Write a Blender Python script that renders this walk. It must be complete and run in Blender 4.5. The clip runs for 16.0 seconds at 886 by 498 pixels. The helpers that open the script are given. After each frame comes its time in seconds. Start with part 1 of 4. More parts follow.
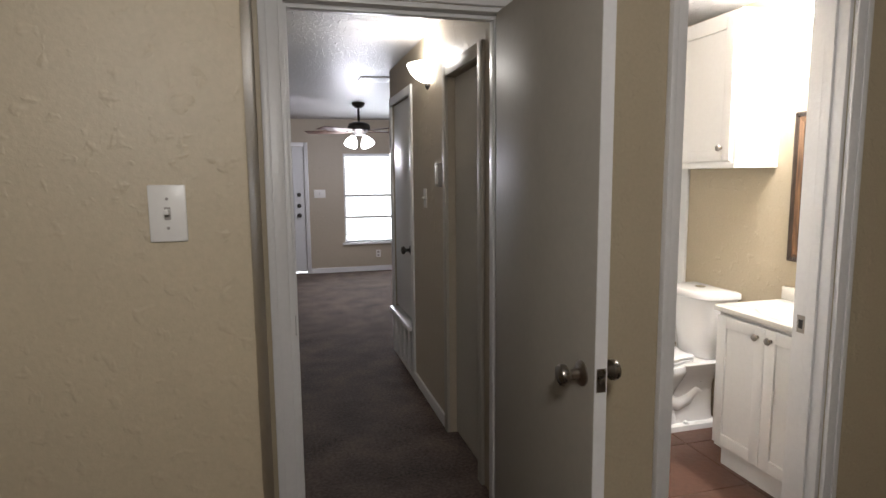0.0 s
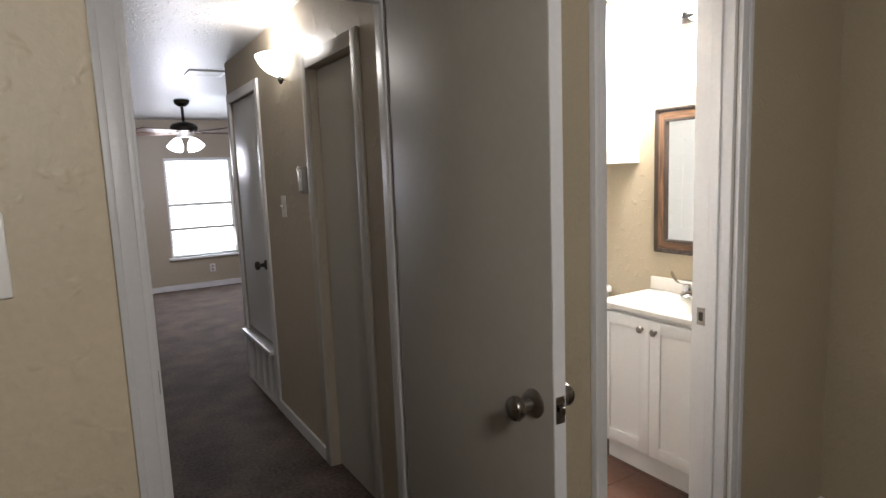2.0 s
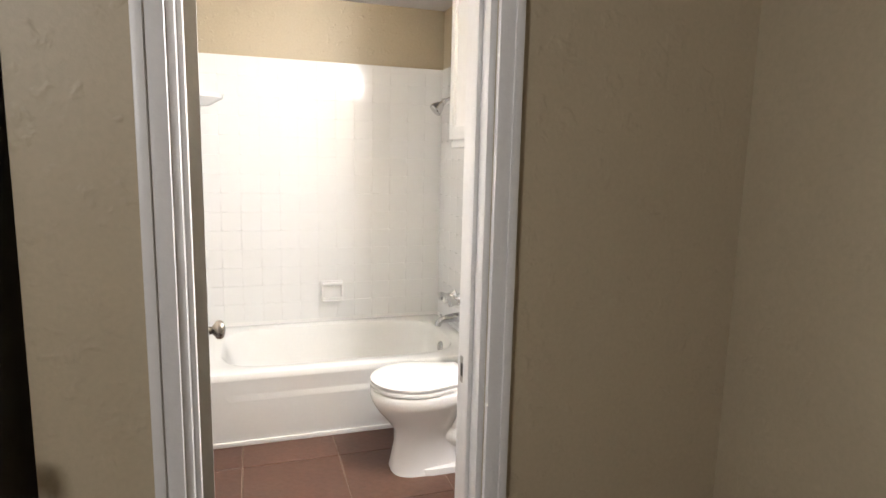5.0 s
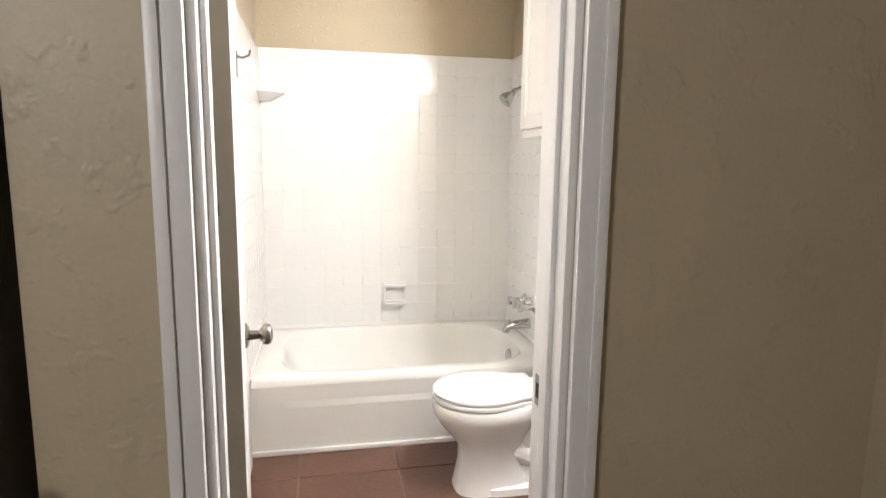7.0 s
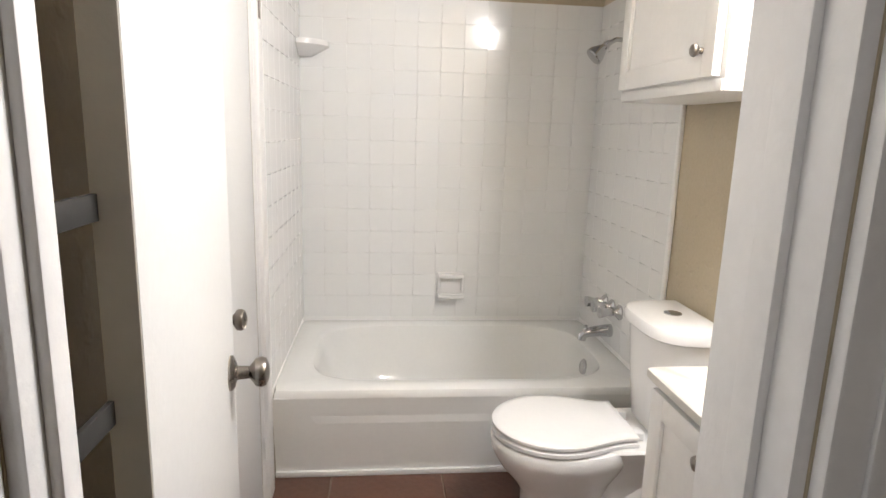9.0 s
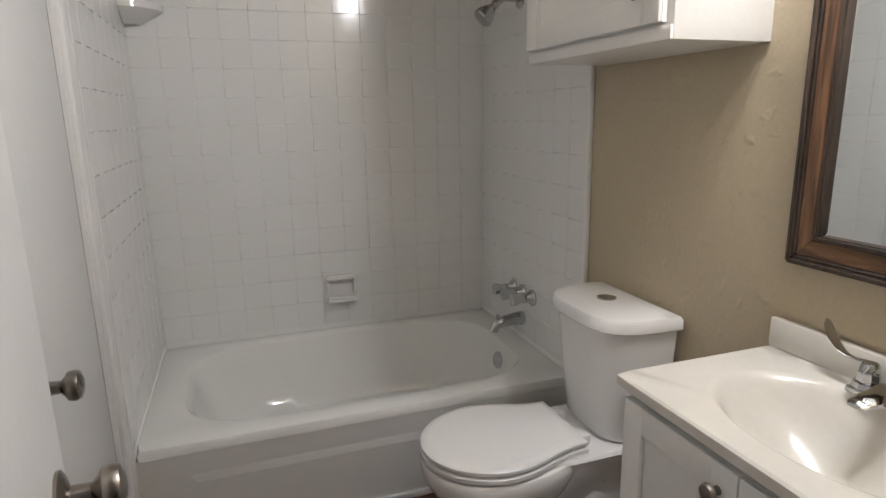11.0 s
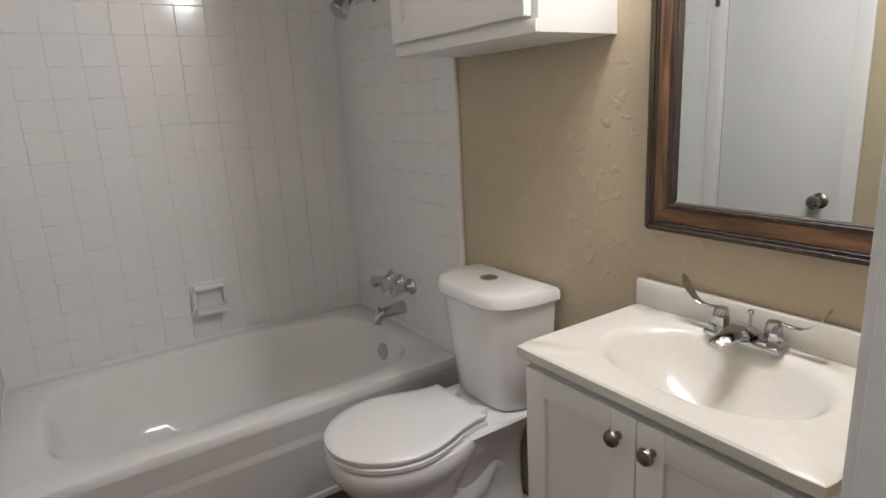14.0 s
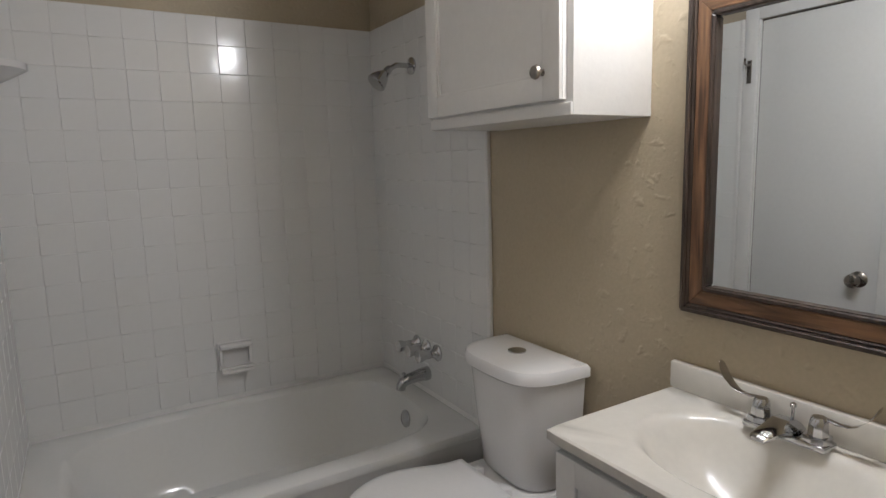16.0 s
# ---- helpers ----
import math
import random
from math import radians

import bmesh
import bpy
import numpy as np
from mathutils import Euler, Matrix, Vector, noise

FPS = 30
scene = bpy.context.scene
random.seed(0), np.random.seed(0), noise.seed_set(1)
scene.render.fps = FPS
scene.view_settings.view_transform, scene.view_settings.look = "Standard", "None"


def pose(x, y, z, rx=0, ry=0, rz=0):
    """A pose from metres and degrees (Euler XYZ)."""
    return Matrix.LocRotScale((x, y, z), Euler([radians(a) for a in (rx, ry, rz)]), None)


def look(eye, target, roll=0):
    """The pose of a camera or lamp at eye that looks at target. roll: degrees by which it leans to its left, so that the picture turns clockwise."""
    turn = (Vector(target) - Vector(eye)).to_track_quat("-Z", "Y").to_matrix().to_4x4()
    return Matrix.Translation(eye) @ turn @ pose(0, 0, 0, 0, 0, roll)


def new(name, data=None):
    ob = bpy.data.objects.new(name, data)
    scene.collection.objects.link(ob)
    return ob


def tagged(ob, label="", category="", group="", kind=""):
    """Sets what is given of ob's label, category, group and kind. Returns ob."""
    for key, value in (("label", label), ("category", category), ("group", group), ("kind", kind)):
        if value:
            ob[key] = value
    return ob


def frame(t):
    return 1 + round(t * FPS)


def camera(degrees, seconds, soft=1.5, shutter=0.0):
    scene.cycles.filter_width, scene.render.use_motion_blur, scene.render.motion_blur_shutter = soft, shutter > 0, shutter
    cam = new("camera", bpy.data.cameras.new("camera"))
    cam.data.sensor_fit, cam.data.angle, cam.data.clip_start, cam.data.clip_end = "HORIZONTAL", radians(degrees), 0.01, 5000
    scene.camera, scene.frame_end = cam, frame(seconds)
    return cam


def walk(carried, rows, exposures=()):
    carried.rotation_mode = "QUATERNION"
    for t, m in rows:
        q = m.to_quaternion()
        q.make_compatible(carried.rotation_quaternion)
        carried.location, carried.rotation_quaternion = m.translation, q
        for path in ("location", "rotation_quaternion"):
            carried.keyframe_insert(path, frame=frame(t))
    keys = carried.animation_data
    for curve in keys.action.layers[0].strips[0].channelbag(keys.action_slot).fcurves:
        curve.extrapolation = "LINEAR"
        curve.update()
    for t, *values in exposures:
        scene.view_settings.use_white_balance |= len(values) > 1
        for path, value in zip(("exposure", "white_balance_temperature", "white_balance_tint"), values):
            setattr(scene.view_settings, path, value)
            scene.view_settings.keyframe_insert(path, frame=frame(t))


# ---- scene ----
cam = camera(73.8, 16.0)
PATH = [
    (0, (0.537, 0.24, 1.423), (1.054, 2.156, 1.175), -0.5),
    (0.5, (0.445, 0.418, 1.445), (1.218, 2.242, 1.174), -1.55),
    (1, (0.399, 0.545, 1.465), (1.337, 2.292, 1.205), -1.81),
    (1.5, (0.385, 0.552, 1.462), (1.382, 2.265, 1.197), -1.35),
    (2, (0.433, 0.574, 1.44), (1.466, 2.267, 1.18), -2.2),
    (2.5, (0.624, 0.565, 1.413), (1.651, 2.262, 1.153), -2.73),
    (3, (0.919, 0.551, 1.38), (1.888, 2.283, 1.133), -1.38),
    (3.5, (1.189, 0.58, 1.362), (2.097, 2.34, 1.083), -0.5),
    (4, (1.475, 0.614, 1.375), (2.299, 2.415, 1.098), 0.38),
    (6.3, (1.815, 0.552, 1.392), (2.24, 2.479, 1.062), 0.15),
    (6.5, (1.813, 0.599, 1.375), (2.234, 2.527, 1.053), -0.16),
    (7, (1.81, 0.79, 1.343), (2.207, 2.729, 1.05), 0.72),
    (7.5, (1.792, 0.941, 1.342), (2.227, 2.874, 1.07), 2.45),
    (8, (1.848, 1.09, 1.324), (2.152, 3.036, 0.979), 2.32),
    (8.2, (1.884, 1.146, 1.329), (2.102, 3.102, 0.969), 2.63),
    (10.3, (1.876, 1.543, 1.334), (2.159, 3.477, 0.908), -1.1),
    (10.5, (1.854, 1.593, 1.332), (2.25, 3.507, 0.906), -1.4),
    (11, (1.831, 1.653, 1.306), (2.464, 3.498, 0.865), -1.0),
    (11.5, (1.796, 1.608, 1.313), (2.57, 3.386, 0.824), -0.6),
    (12, (1.76, 1.579, 1.3), (2.627, 3.317, 0.823), -1.8),
    (12.5, (1.728, 1.611, 1.315), (2.649, 3.314, 0.811), -2.4),
    (13, (1.72, 1.657, 1.31), (2.703, 3.326, 0.812), -2.8),
    (13.5, (1.729, 1.656, 1.313), (2.752, 3.298, 0.805), -3.2),
    (14, (1.741, 1.676, 1.308), (2.81, 3.297, 0.829), -3.0),
    (14.5, (1.743, 1.675, 1.368), (2.825, 3.313, 0.986), -3.0),
    (15, (1.75, 1.68, 1.395), (2.823, 3.351, 1.157), -2.6),
    (15.5, (1.747, 1.679, 1.389), (2.801, 3.365, 1.172), -2.1),
    (16, (1.735, 1.693, 1.353), (2.761, 3.384, 1.06), -1.6),
]
EXPOSURES = [(0.0, 0.0, 6350, 10), (2.0, 0.05, 6250, 10), (3.0, -0.05, 6250, 10), (4.0, 0.15, 6300, 10), (6.5, 0.5, 6300, 10), (7.0, 0.45, 6300, 10), (7.6, 0.15, 6250, 10), (8.2, 0.05, 6250, 10), (10.3, -1.0, 6100, 10), (11.0, -1.3, 6100, 10), (12.5, -1.15, 6100, 10), (14.2, -1.2, 6100, 10), (15.0, -1.45, 5950, 10), (16.0, -1.7, 5950, 10)]
walk(cam, [(t, look(eye, target, roll)) for t, eye, target, roll in PATH], EXPOSURES)

# ---- light ----
world = bpy.data.worlds.new("sky")
scene.world = world
world.use_nodes = True
wn = world.node_tree.nodes
sky = wn.new("ShaderNodeTexSky")
sky.sky_type, sky.sun_disc = "NISHITA", False
sky.sun_elevation, sky.sun_rotation = radians(40), radians(150)
world.node_tree.links.new(sky.outputs[0], wn["Background"].inputs[0])
wn["Background"].inputs[1].default_value = 0.15


def lamp(name, place, watts, colour, radius):
    data = bpy.data.lights.new(name, "POINT")
    data.energy, data.color, data.shadow_soft_size = watts, colour, radius
    ob = new(name, data)
    ob.location = place
    return ob


lamp("vanity_bulb_light", (2.745, 2.395, 2.11), 59, (1.0, 0.96, 0.93), 0.05)
lamp("vanity_bulb_light", (2.745, 2.145, 2.11), 59, (1.0, 0.96, 0.93), 0.05)
lamp("sconce_light", (1.30, 3.62, 2.10), 11.0, (1.0, 0.94, 0.87), 0.03)
lamp("fan_light", (1.40, 7.05, 1.66), 50, (0.91, 0.89, 1.0), 0.12)
# Added bedroom fill from an unseen source, placed to suit wall brightness.
lamp("bedroom_fill_light", (0.6, -0.1, 2.05), 46, (1.0, 0.955, 0.91), 0.14)
win_area = bpy.data.lights.new("window_daylight", "AREA")
win_area.shape, win_area.size, win_area.size_y, win_area.energy, win_area.color = "RECTANGLE", 0.8, 1.25, 30, (0.86, 0.92, 1.0)
win_lamp = new("window_daylight", win_area)
win_lamp.matrix_world = look((1.9, 9.0, 1.09), (1.9, 5.0, 0.5))


# ---- materials ----
def material(name, colour, rough=0.6, metal=0.0, var=0.12, scale=3.0, grain=60.0, bump=0.0, bump_scale=80.0, coat=0.0, spread=0.0, detail=4.0):
    m = bpy.data.materials.new(name)
    m.use_nodes = True
    nt = m.node_tree
    b = nt.nodes["Principled BSDF"]
    co = nt.nodes.new("ShaderNodeTexCoord")
    big, fine = nt.nodes.new("ShaderNodeTexNoise"), nt.nodes.new("ShaderNodeTexNoise")
    for n, sc in ((big, scale), (fine, grain)):
        n.inputs["Scale"].default_value, n.inputs["Detail"].default_value = sc, detail
        nt.links.new(co.outputs["Object"], n.inputs["Vector"])
    add = nt.nodes.new("ShaderNodeMath")
    add.operation = "ADD"
    nt.links.new(big.outputs[0], add.inputs[0]), nt.links.new(fine.outputs[0], add.inputs[1])
    last = add
    if spread:
        info = nt.nodes.new("ShaderNodeObjectInfo")
        mul = nt.nodes.new("ShaderNodeMath")
        mul.operation = "MULTIPLY_ADD"
        mul.inputs[1].default_value = spread
        nt.links.new(info.outputs["Random"], mul.inputs[0]), nt.links.new(add.outputs[0], mul.inputs[2])
        last = mul
    ramp = nt.nodes.new("ShaderNodeMapRange")
    ramp.inputs["From Min"].default_value, ramp.inputs["From Max"].default_value = 0.6, 1.4 + spread
    nt.links.new(last.outputs[0], ramp.inputs["Value"])
    mix = nt.nodes.new("ShaderNodeMix")
    mix.data_type = "RGBA"
    mix.inputs["A"].default_value = (*[c * (1 - var) for c in colour], 1)
    mix.inputs["B"].default_value = (*[min(1, c * (1 + var)) for c in colour], 1)
    nt.links.new(ramp.outputs[0], mix.inputs["Factor"]), nt.links.new(mix.outputs["Result"], b.inputs["Base Color"])
    b.inputs["Metallic"].default_value, b.inputs["Coat Weight"].default_value = metal, coat
    rr = nt.nodes.new("ShaderNodeMapRange")
    rr.inputs["To Min"].default_value, rr.inputs["To Max"].default_value = rough * 0.85, min(1, rough * 1.15)
    nt.links.new(big.outputs[0], rr.inputs["Value"]), nt.links.new(rr.outputs[0], b.inputs["Roughness"])
    if bump:
        bn, bp = nt.nodes.new("ShaderNodeTexNoise"), nt.nodes.new("ShaderNodeBump")
        bn.inputs["Scale"].default_value, bn.inputs["Detail"].default_value = bump_scale, 3
        bp.inputs["Strength"].default_value, bp.inputs["Distance"].default_value = bump, 0.01
        nt.links.new(co.outputs["Object"], bn.inputs["Vector"])
        nt.links.new(bn.outputs[0], bp.inputs["Height"]), nt.links.new(bp.outputs[0], b.inputs["Normal"])
    return m


def knockdown(name, colour, lumps, fine, strength, rough):
    """Painted plaster with trowelled lumps: flat tops with soft edges over a fine orange peel."""
    m = material(name, colour, rough, var=0.07, scale=1.6, grain=90)
    nt = m.node_tree
    co = nt.nodes.new("ShaderNodeTexCoord")
    n1, n2 = nt.nodes.new("ShaderNodeTexNoise"), nt.nodes.new("ShaderNodeTexNoise")
    n1.inputs["Scale"].default_value, n1.inputs["Detail"].default_value, n1.inputs["Distortion"].default_value = lumps, 2, 0.25
    n2.inputs["Scale"].default_value = fine
    st = nt.nodes.new("ShaderNodeMapRange")
    st.interpolation_type = "SMOOTHSTEP"
    st.inputs["From Min"].default_value, st.inputs["From Max"].default_value = 0.56, 0.74
    ad = nt.nodes.new("ShaderNodeMath")
    ad.operation = "MULTIPLY_ADD"
    ad.inputs[1].default_value = 0.35
    bp = nt.nodes.new("ShaderNodeBump")
    bp.inputs["Strength"].default_value, bp.inputs["Distance"].default_value = strength, 0.006
    for n in (n1, n2):
        nt.links.new(co.outputs["Object"], n.inputs["Vector"])
    nt.links.new(n1.outputs[0], st.inputs["Value"]), nt.links.new(n2.outputs[0], ad.inputs[0])
    nt.links.new(st.outputs[0], ad.inputs[2]), nt.links.new(ad.outputs[0], bp.inputs["Height"])
    nt.links.new(bp.outputs[0], nt.nodes["Principled BSDF"].inputs["Normal"])
    return m


def glow(name, colour, strength):
    m = bpy.data.materials.new(name)
    m.use_nodes = True
    b = m.node_tree.nodes["Principled BSDF"]
    b.inputs["Base Color"].default_value = (0.85, 0.84, 0.8, 1)
    b.inputs["Emission Color"].default_value, b.inputs["Emission Strength"].default_value = (*colour, 1), strength
    return m


def wood(name, dark, light, along):
    m = bpy.data.materials.new(name)
    m.use_nodes = True
    nt = m.node_tree
    b = nt.nodes["Principled BSDF"]
    co, mp, n = nt.nodes.new("ShaderNodeTexCoord"), nt.nodes.new("ShaderNodeMapping"), nt.nodes.new("ShaderNodeTexNoise")
    mp.inputs["Scale"].default_value = [6 if k == along else 70 for k in "xyz"]
    n.inputs["Scale"].default_value, n.inputs["Detail"].default_value, n.inputs["Distortion"].default_value = 1.0, 6, 0.8
    r = nt.nodes.new("ShaderNodeValToRGB")
    r.color_ramp.elements[0].position, r.color_ramp.elements[1].position = 0.32, 0.68
    r.color_ramp.elements[0].color, r.color_ramp.elements[1].color = (*dark, 1), (*light, 1)
    bp = nt.nodes.new("ShaderNodeBump")
    bp.inputs["Strength"].default_value, bp.inputs["Distance"].default_value = 0.3, 0.002
    nt.links.new(co.outputs["Object"], mp.inputs[0]), nt.links.new(mp.outputs[0], n.inputs["Vector"])
    nt.links.new(n.outputs[0], r.inputs[0]), nt.links.new(r.outputs[0], b.inputs["Base Color"])
    nt.links.new(n.outputs[0], bp.inputs["Height"]), nt.links.new(bp.outputs[0], b.inputs["Normal"])
    b.inputs["Roughness"].default_value = 0.45
    return m


BEIGE = knockdown("beige_knockdown_paint", (0.46, 0.39, 0.275), 25, 110, 0.26, 0.5)
TAUPE = knockdown("taupe_wall_paint", (0.43, 0.37, 0.282), 17, 110, 0.3, 0.5)
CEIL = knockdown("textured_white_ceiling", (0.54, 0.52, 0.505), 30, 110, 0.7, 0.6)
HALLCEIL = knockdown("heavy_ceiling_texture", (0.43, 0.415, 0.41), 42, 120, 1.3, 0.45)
# Door grey; also stands in for shade on the bathroom door's hinge edge.
GREYDOOR = material("grey_satin_paint_and_edge_shade", (0.42, 0.39, 0.335), 0.5, var=0.05, scale=2, grain=40, bump=0.05, bump_scale=160)
TRIM = material("white_gloss_trim_paint", (0.76, 0.75, 0.74), 0.35, var=0.04, scale=5, bump=0.08, bump_scale=90)
WHITE = material("white_satin_cabinet_paint", (0.80, 0.79, 0.77), 0.38, var=0.03, scale=4, bump=0.04, bump_scale=120)
DOORWHITE = material("white_door_paint", (0.70, 0.70, 0.695), 0.4, var=0.03, scale=3, bump=0.06, bump_scale=100)
CARPET = material("dark_brown_carpet", (0.132, 0.092, 0.070), 0.95, var=0.85, scale=4, grain=60, bump=1.0, bump_scale=420, detail=6)
FLOORTILE = material("red_brown_floor_tile", (0.105, 0.050, 0.033), 0.38, var=0.35, scale=5, grain=40, bump=0.12, bump_scale=40, spread=0.4)
GROUT = material("grey_brown_grout", (0.20, 0.15, 0.12), 0.9, var=0.2, bump=0.3)
TILE = material("white_glazed_tile", (0.80, 0.80, 0.79), 0.13, var=0.02, scale=6, bump=0.05, bump_scale=14, spread=0.25)
TGROUT = material("white_tile_grout", (0.82, 0.815, 0.80), 0.7, var=0.04, bump=0.2)
ENAMEL = material("white_tub_enamel", (0.82, 0.82, 0.80), 0.13, var=0.02, scale=3)
PORCELAIN = material("white_porcelain", (0.82, 0.81, 0.80), 0.10, var=0.015, scale=4)
SEATPLASTIC = material("white_seat_plastic", (0.80, 0.79, 0.78), 0.25, var=0.02, scale=4)
MARBLE = material("cultured_marble_off_white", (0.68, 0.655, 0.60), 0.2, var=0.04, scale=7)
CHROME = material("chrome", (0.55, 0.55, 0.56), 0.10, metal=1.0, var=0.05)
NICKEL = material("brushed_nickel", (0.33, 0.30, 0.27), 0.28, metal=1.0, var=0.15, scale=20)
BRONZE = material("dark_bronze_metal", (0.05, 0.045, 0.04), 0.4, metal=0.6, var=0.2)
# Near-black: shade in gaps and holes put into colour; also dark parts.
DARK = material("gap_shade_and_dark_parts", (0.02, 0.018, 0.016), 0.8, var=0.2)
IVORY = material("ivory_plastic", (0.74, 0.72, 0.68), 0.35, var=0.03)
GREYPLASTIC = material("grey_plastic", (0.35, 0.32, 0.29), 0.45, var=0.06)
BLADE = wood("dark_fan_blade_wood", (0.05, 0.025, 0.018), (0.12, 0.06, 0.04), "x")
WOODY = wood("walnut_frame_upright", (0.055, 0.026, 0.012), (0.24, 0.125, 0.058), "z")
WOODX = wood("walnut_frame_level", (0.055, 0.026, 0.012), (0.24, 0.125, 0.058), "y")
EDGEWOOD = wood("dark_frame_moulding", (0.018, 0.012, 0.009), (0.075, 0.052, 0.038), "z")
SCONCE = glow("frosted_sconce_glass", (1.0, 0.93, 0.82), 7)
FANGLASS = glow("frosted_fan_glass", (0.96, 0.95, 1.0), 10)
BULB = glow("globe_bulb_glass", (1.0, 0.92, 0.82), 25)
DOMEGLASS = glow("added_dome_glass", (1.0, 0.92, 0.8), 5)
OUTSIDE = glow("bright_daylight", (0.92, 0.96, 1.0), 3.0)
BLIND = material("white_vinyl_blind", (0.82, 0.83, 0.85), 0.5, var=0.03)
MIRROR = bpy.data.materials.new("mirror_silver")
MIRROR.use_nodes = True
MIRROR.node_tree.nodes["Principled BSDF"].inputs["Base Color"].default_value = (0.86, 0.89, 0.89, 1)
MIRROR.node_tree.nodes["Principled BSDF"].inputs["Metallic"].default_value = 1.0
MIRROR.node_tree.nodes["Principled BSDF"].inputs["Roughness"].default_value = 0.015

# ---- mesh helpers ----
ORIGIN = {}


def box(bm, x0, x1, y0, y1, z0, z1, bev=0.0, seg=2):
    r = bmesh.ops.create_cube(bm, size=1.0, matrix=Matrix.Translation(((x0 + x1) / 2, (y0 + y1) / 2, (z0 + z1) / 2)) @ Matrix.Diagonal((x1 - x0, y1 - y0, z1 - z0, 1)))
    if bev:
        edges = list({e for v in r["verts"] for e in v.link_edges})
        bmesh.ops.bevel(bm, geom=edges, offset=bev, segments=seg, profile=0.5, affect="EDGES")
    return bm


def boxes(*args, bev=0.0):
    bm = bmesh.new()
    for a in args:
        box(bm, *a, bev=bev)
    return bm


def tube(bm, a, b, r0, r1=None, seg=20):
    a, b = Vector(a), Vector(b)
    r1 = r0 if r1 is None else r1
    d = b - a
    m = Matrix.Translation((a + b) / 2) @ d.to_track_quat("Z", "Y").to_matrix().to_4x4()
    bmesh.ops.create_cone(bm, cap_ends=True, segments=seg, radius1=r0, radius2=r1, depth=d.length, matrix=m)
    return bm


def lathe(bm, a, axis, profile, seg=28):
    """A turned shape: profile rows of (distance along the axis, radius) from a."""
    q = Vector(axis).normalized().to_track_quat("Z", "Y").to_matrix().to_4x4()
    m = Matrix.Translation(a) @ q
    rings = [[bm.verts.new(m @ Vector((r * math.cos(2 * math.pi * k / seg), r * math.sin(2 * math.pi * k / seg), h))) for k in range(seg)] for h, r in profile]
    loft(bm, rings)
    return bm


def loft(bm, rings, caps=(True, True)):
    n = len(rings[0])
    for p, q in zip(rings, rings[1:]):
        for k in range(n):
            bm.faces.new((p[k], p[(k + 1) % n], q[(k + 1) % n], q[k]))
    if caps[0]:
        bm.faces.new(rings[0][::-1])
    if caps[1]:
        bm.faces.new(rings[-1])


def ring(bm, cx, cy, z, rx, ry, n=2.0, count=56, tilt=0.0):
    out = []
    for k in range(count):
        a = 2 * math.pi * k / count
        c, s = math.cos(a), math.sin(a)
        r = (abs(c) ** n + abs(s) ** n) ** (-1 / n)
        out.append(bm.verts.new((cx + rx * r * c, cy + ry * r * s, z + tilt * r * c)))
    return out


def path_tube(bm, points, radii, seg=14):
    rings = []
    pts = [Vector(p) for p in points]
    for i, p in enumerate(pts):
        d = (pts[min(i + 1, len(pts) - 1)] - pts[max(i - 1, 0)]).normalized()
        q = d.to_track_quat("Z", "Y").to_matrix()
        rings.append([bm.verts.new(p + q @ Vector((radii[i] * math.cos(2 * math.pi * k / seg), radii[i] * math.sin(2 * math.pi * k / seg), 0))) for k in range(seg)])
    loft(bm, rings)
    return bm


def mesh_of(name, bm, mat, smooth):
    bmesh.ops.recalc_face_normals(bm, faces=bm.faces)
    me = bpy.data.meshes.new(name)
    bm.to_mesh(me)
    bm.free()
    me.materials.append(mat)
    if smooth:
        me.polygons.foreach_set("use_smooth", [True] * len(me.polygons))
        me.set_sharp_from_angle(angle=radians(38))
    return me


def thing(name, place, label, category, group=""):
    ob = new(name)
    ob.location = place
    ob.empty_display_size = 0.05
    ORIGIN[ob] = Vector(place)
    return tagged(ob, label, category, group)


def part(name, bm, mat, parent, label="", smooth=True):
    o = ORIGIN[parent]
    bmesh.ops.translate(bm, verts=bm.verts, vec=-o)
    ob = new(name, mesh_of(name, bm, mat, smooth))
    ob.parent = parent
    ORIGIN[ob] = o
    return tagged(ob, label)


def solid(name, bm, mat, label, category, kind="structure", smooth=False):
    ob = new(name, mesh_of(name, bm, mat, smooth))
    ORIGIN[ob] = Vector((0, 0, 0))
    return tagged(ob, label, category, kind=kind)


# ---- plan ----
XR, XL, YB = 2.925, 1.472, 4.235          # bathroom: far side walls and tub end
Y1, Y2, Y2L = 1.70, 1.83, 1.762                      # wall between bedroom and bathroom
DX0, DX1 = 1.627, 2.219                   # bathroom doorway
HX0, HX1, HY = 0.545, 1.295, 2.20         # hall doorway and its wall
CORN0, CORN1 = 0.469, 1.392               # sides of the recess before the hall door
HL, HR = 0.42, 1.385                      # hall sides
BX = 2.86                                 # bedroom side wall
CZ, HZ = 2.295, 2.24                      # ceilings
DOORH, DOORC = 1.985, 1.93
CD0, CD1 = 2.735, 3.262                     # second bathroom door, to the hall
FAR = 9.05

# floors and ceilings
solid("floor_bedroom", boxes((-3.0, BX + 0.1, -3.0, 1.70, -0.1, 0.0), (CORN0 - 0.1, 1.43, 1.70, 2.25, -0.1, 0.0)), CARPET, "dark brown carpet on the bedroom floor", "carpet")
solid("floor_hall", boxes((-2.6, 5.0, 4.95, 9.2, -0.1, 0.0), (HL - 0.9, 1.45, 2.25, 4.95, -0.1, 0.0)), CARPET, "dark brown carpet through hall and living room", "carpet")
bath_floor = solid("floor_bathroom", boxes((1.46, XR + 0.1, 1.70, YB + 0.1, -0.1, -0.004)), GROUT, "red-brown tiled bathroom floor with grey joints", "floor")
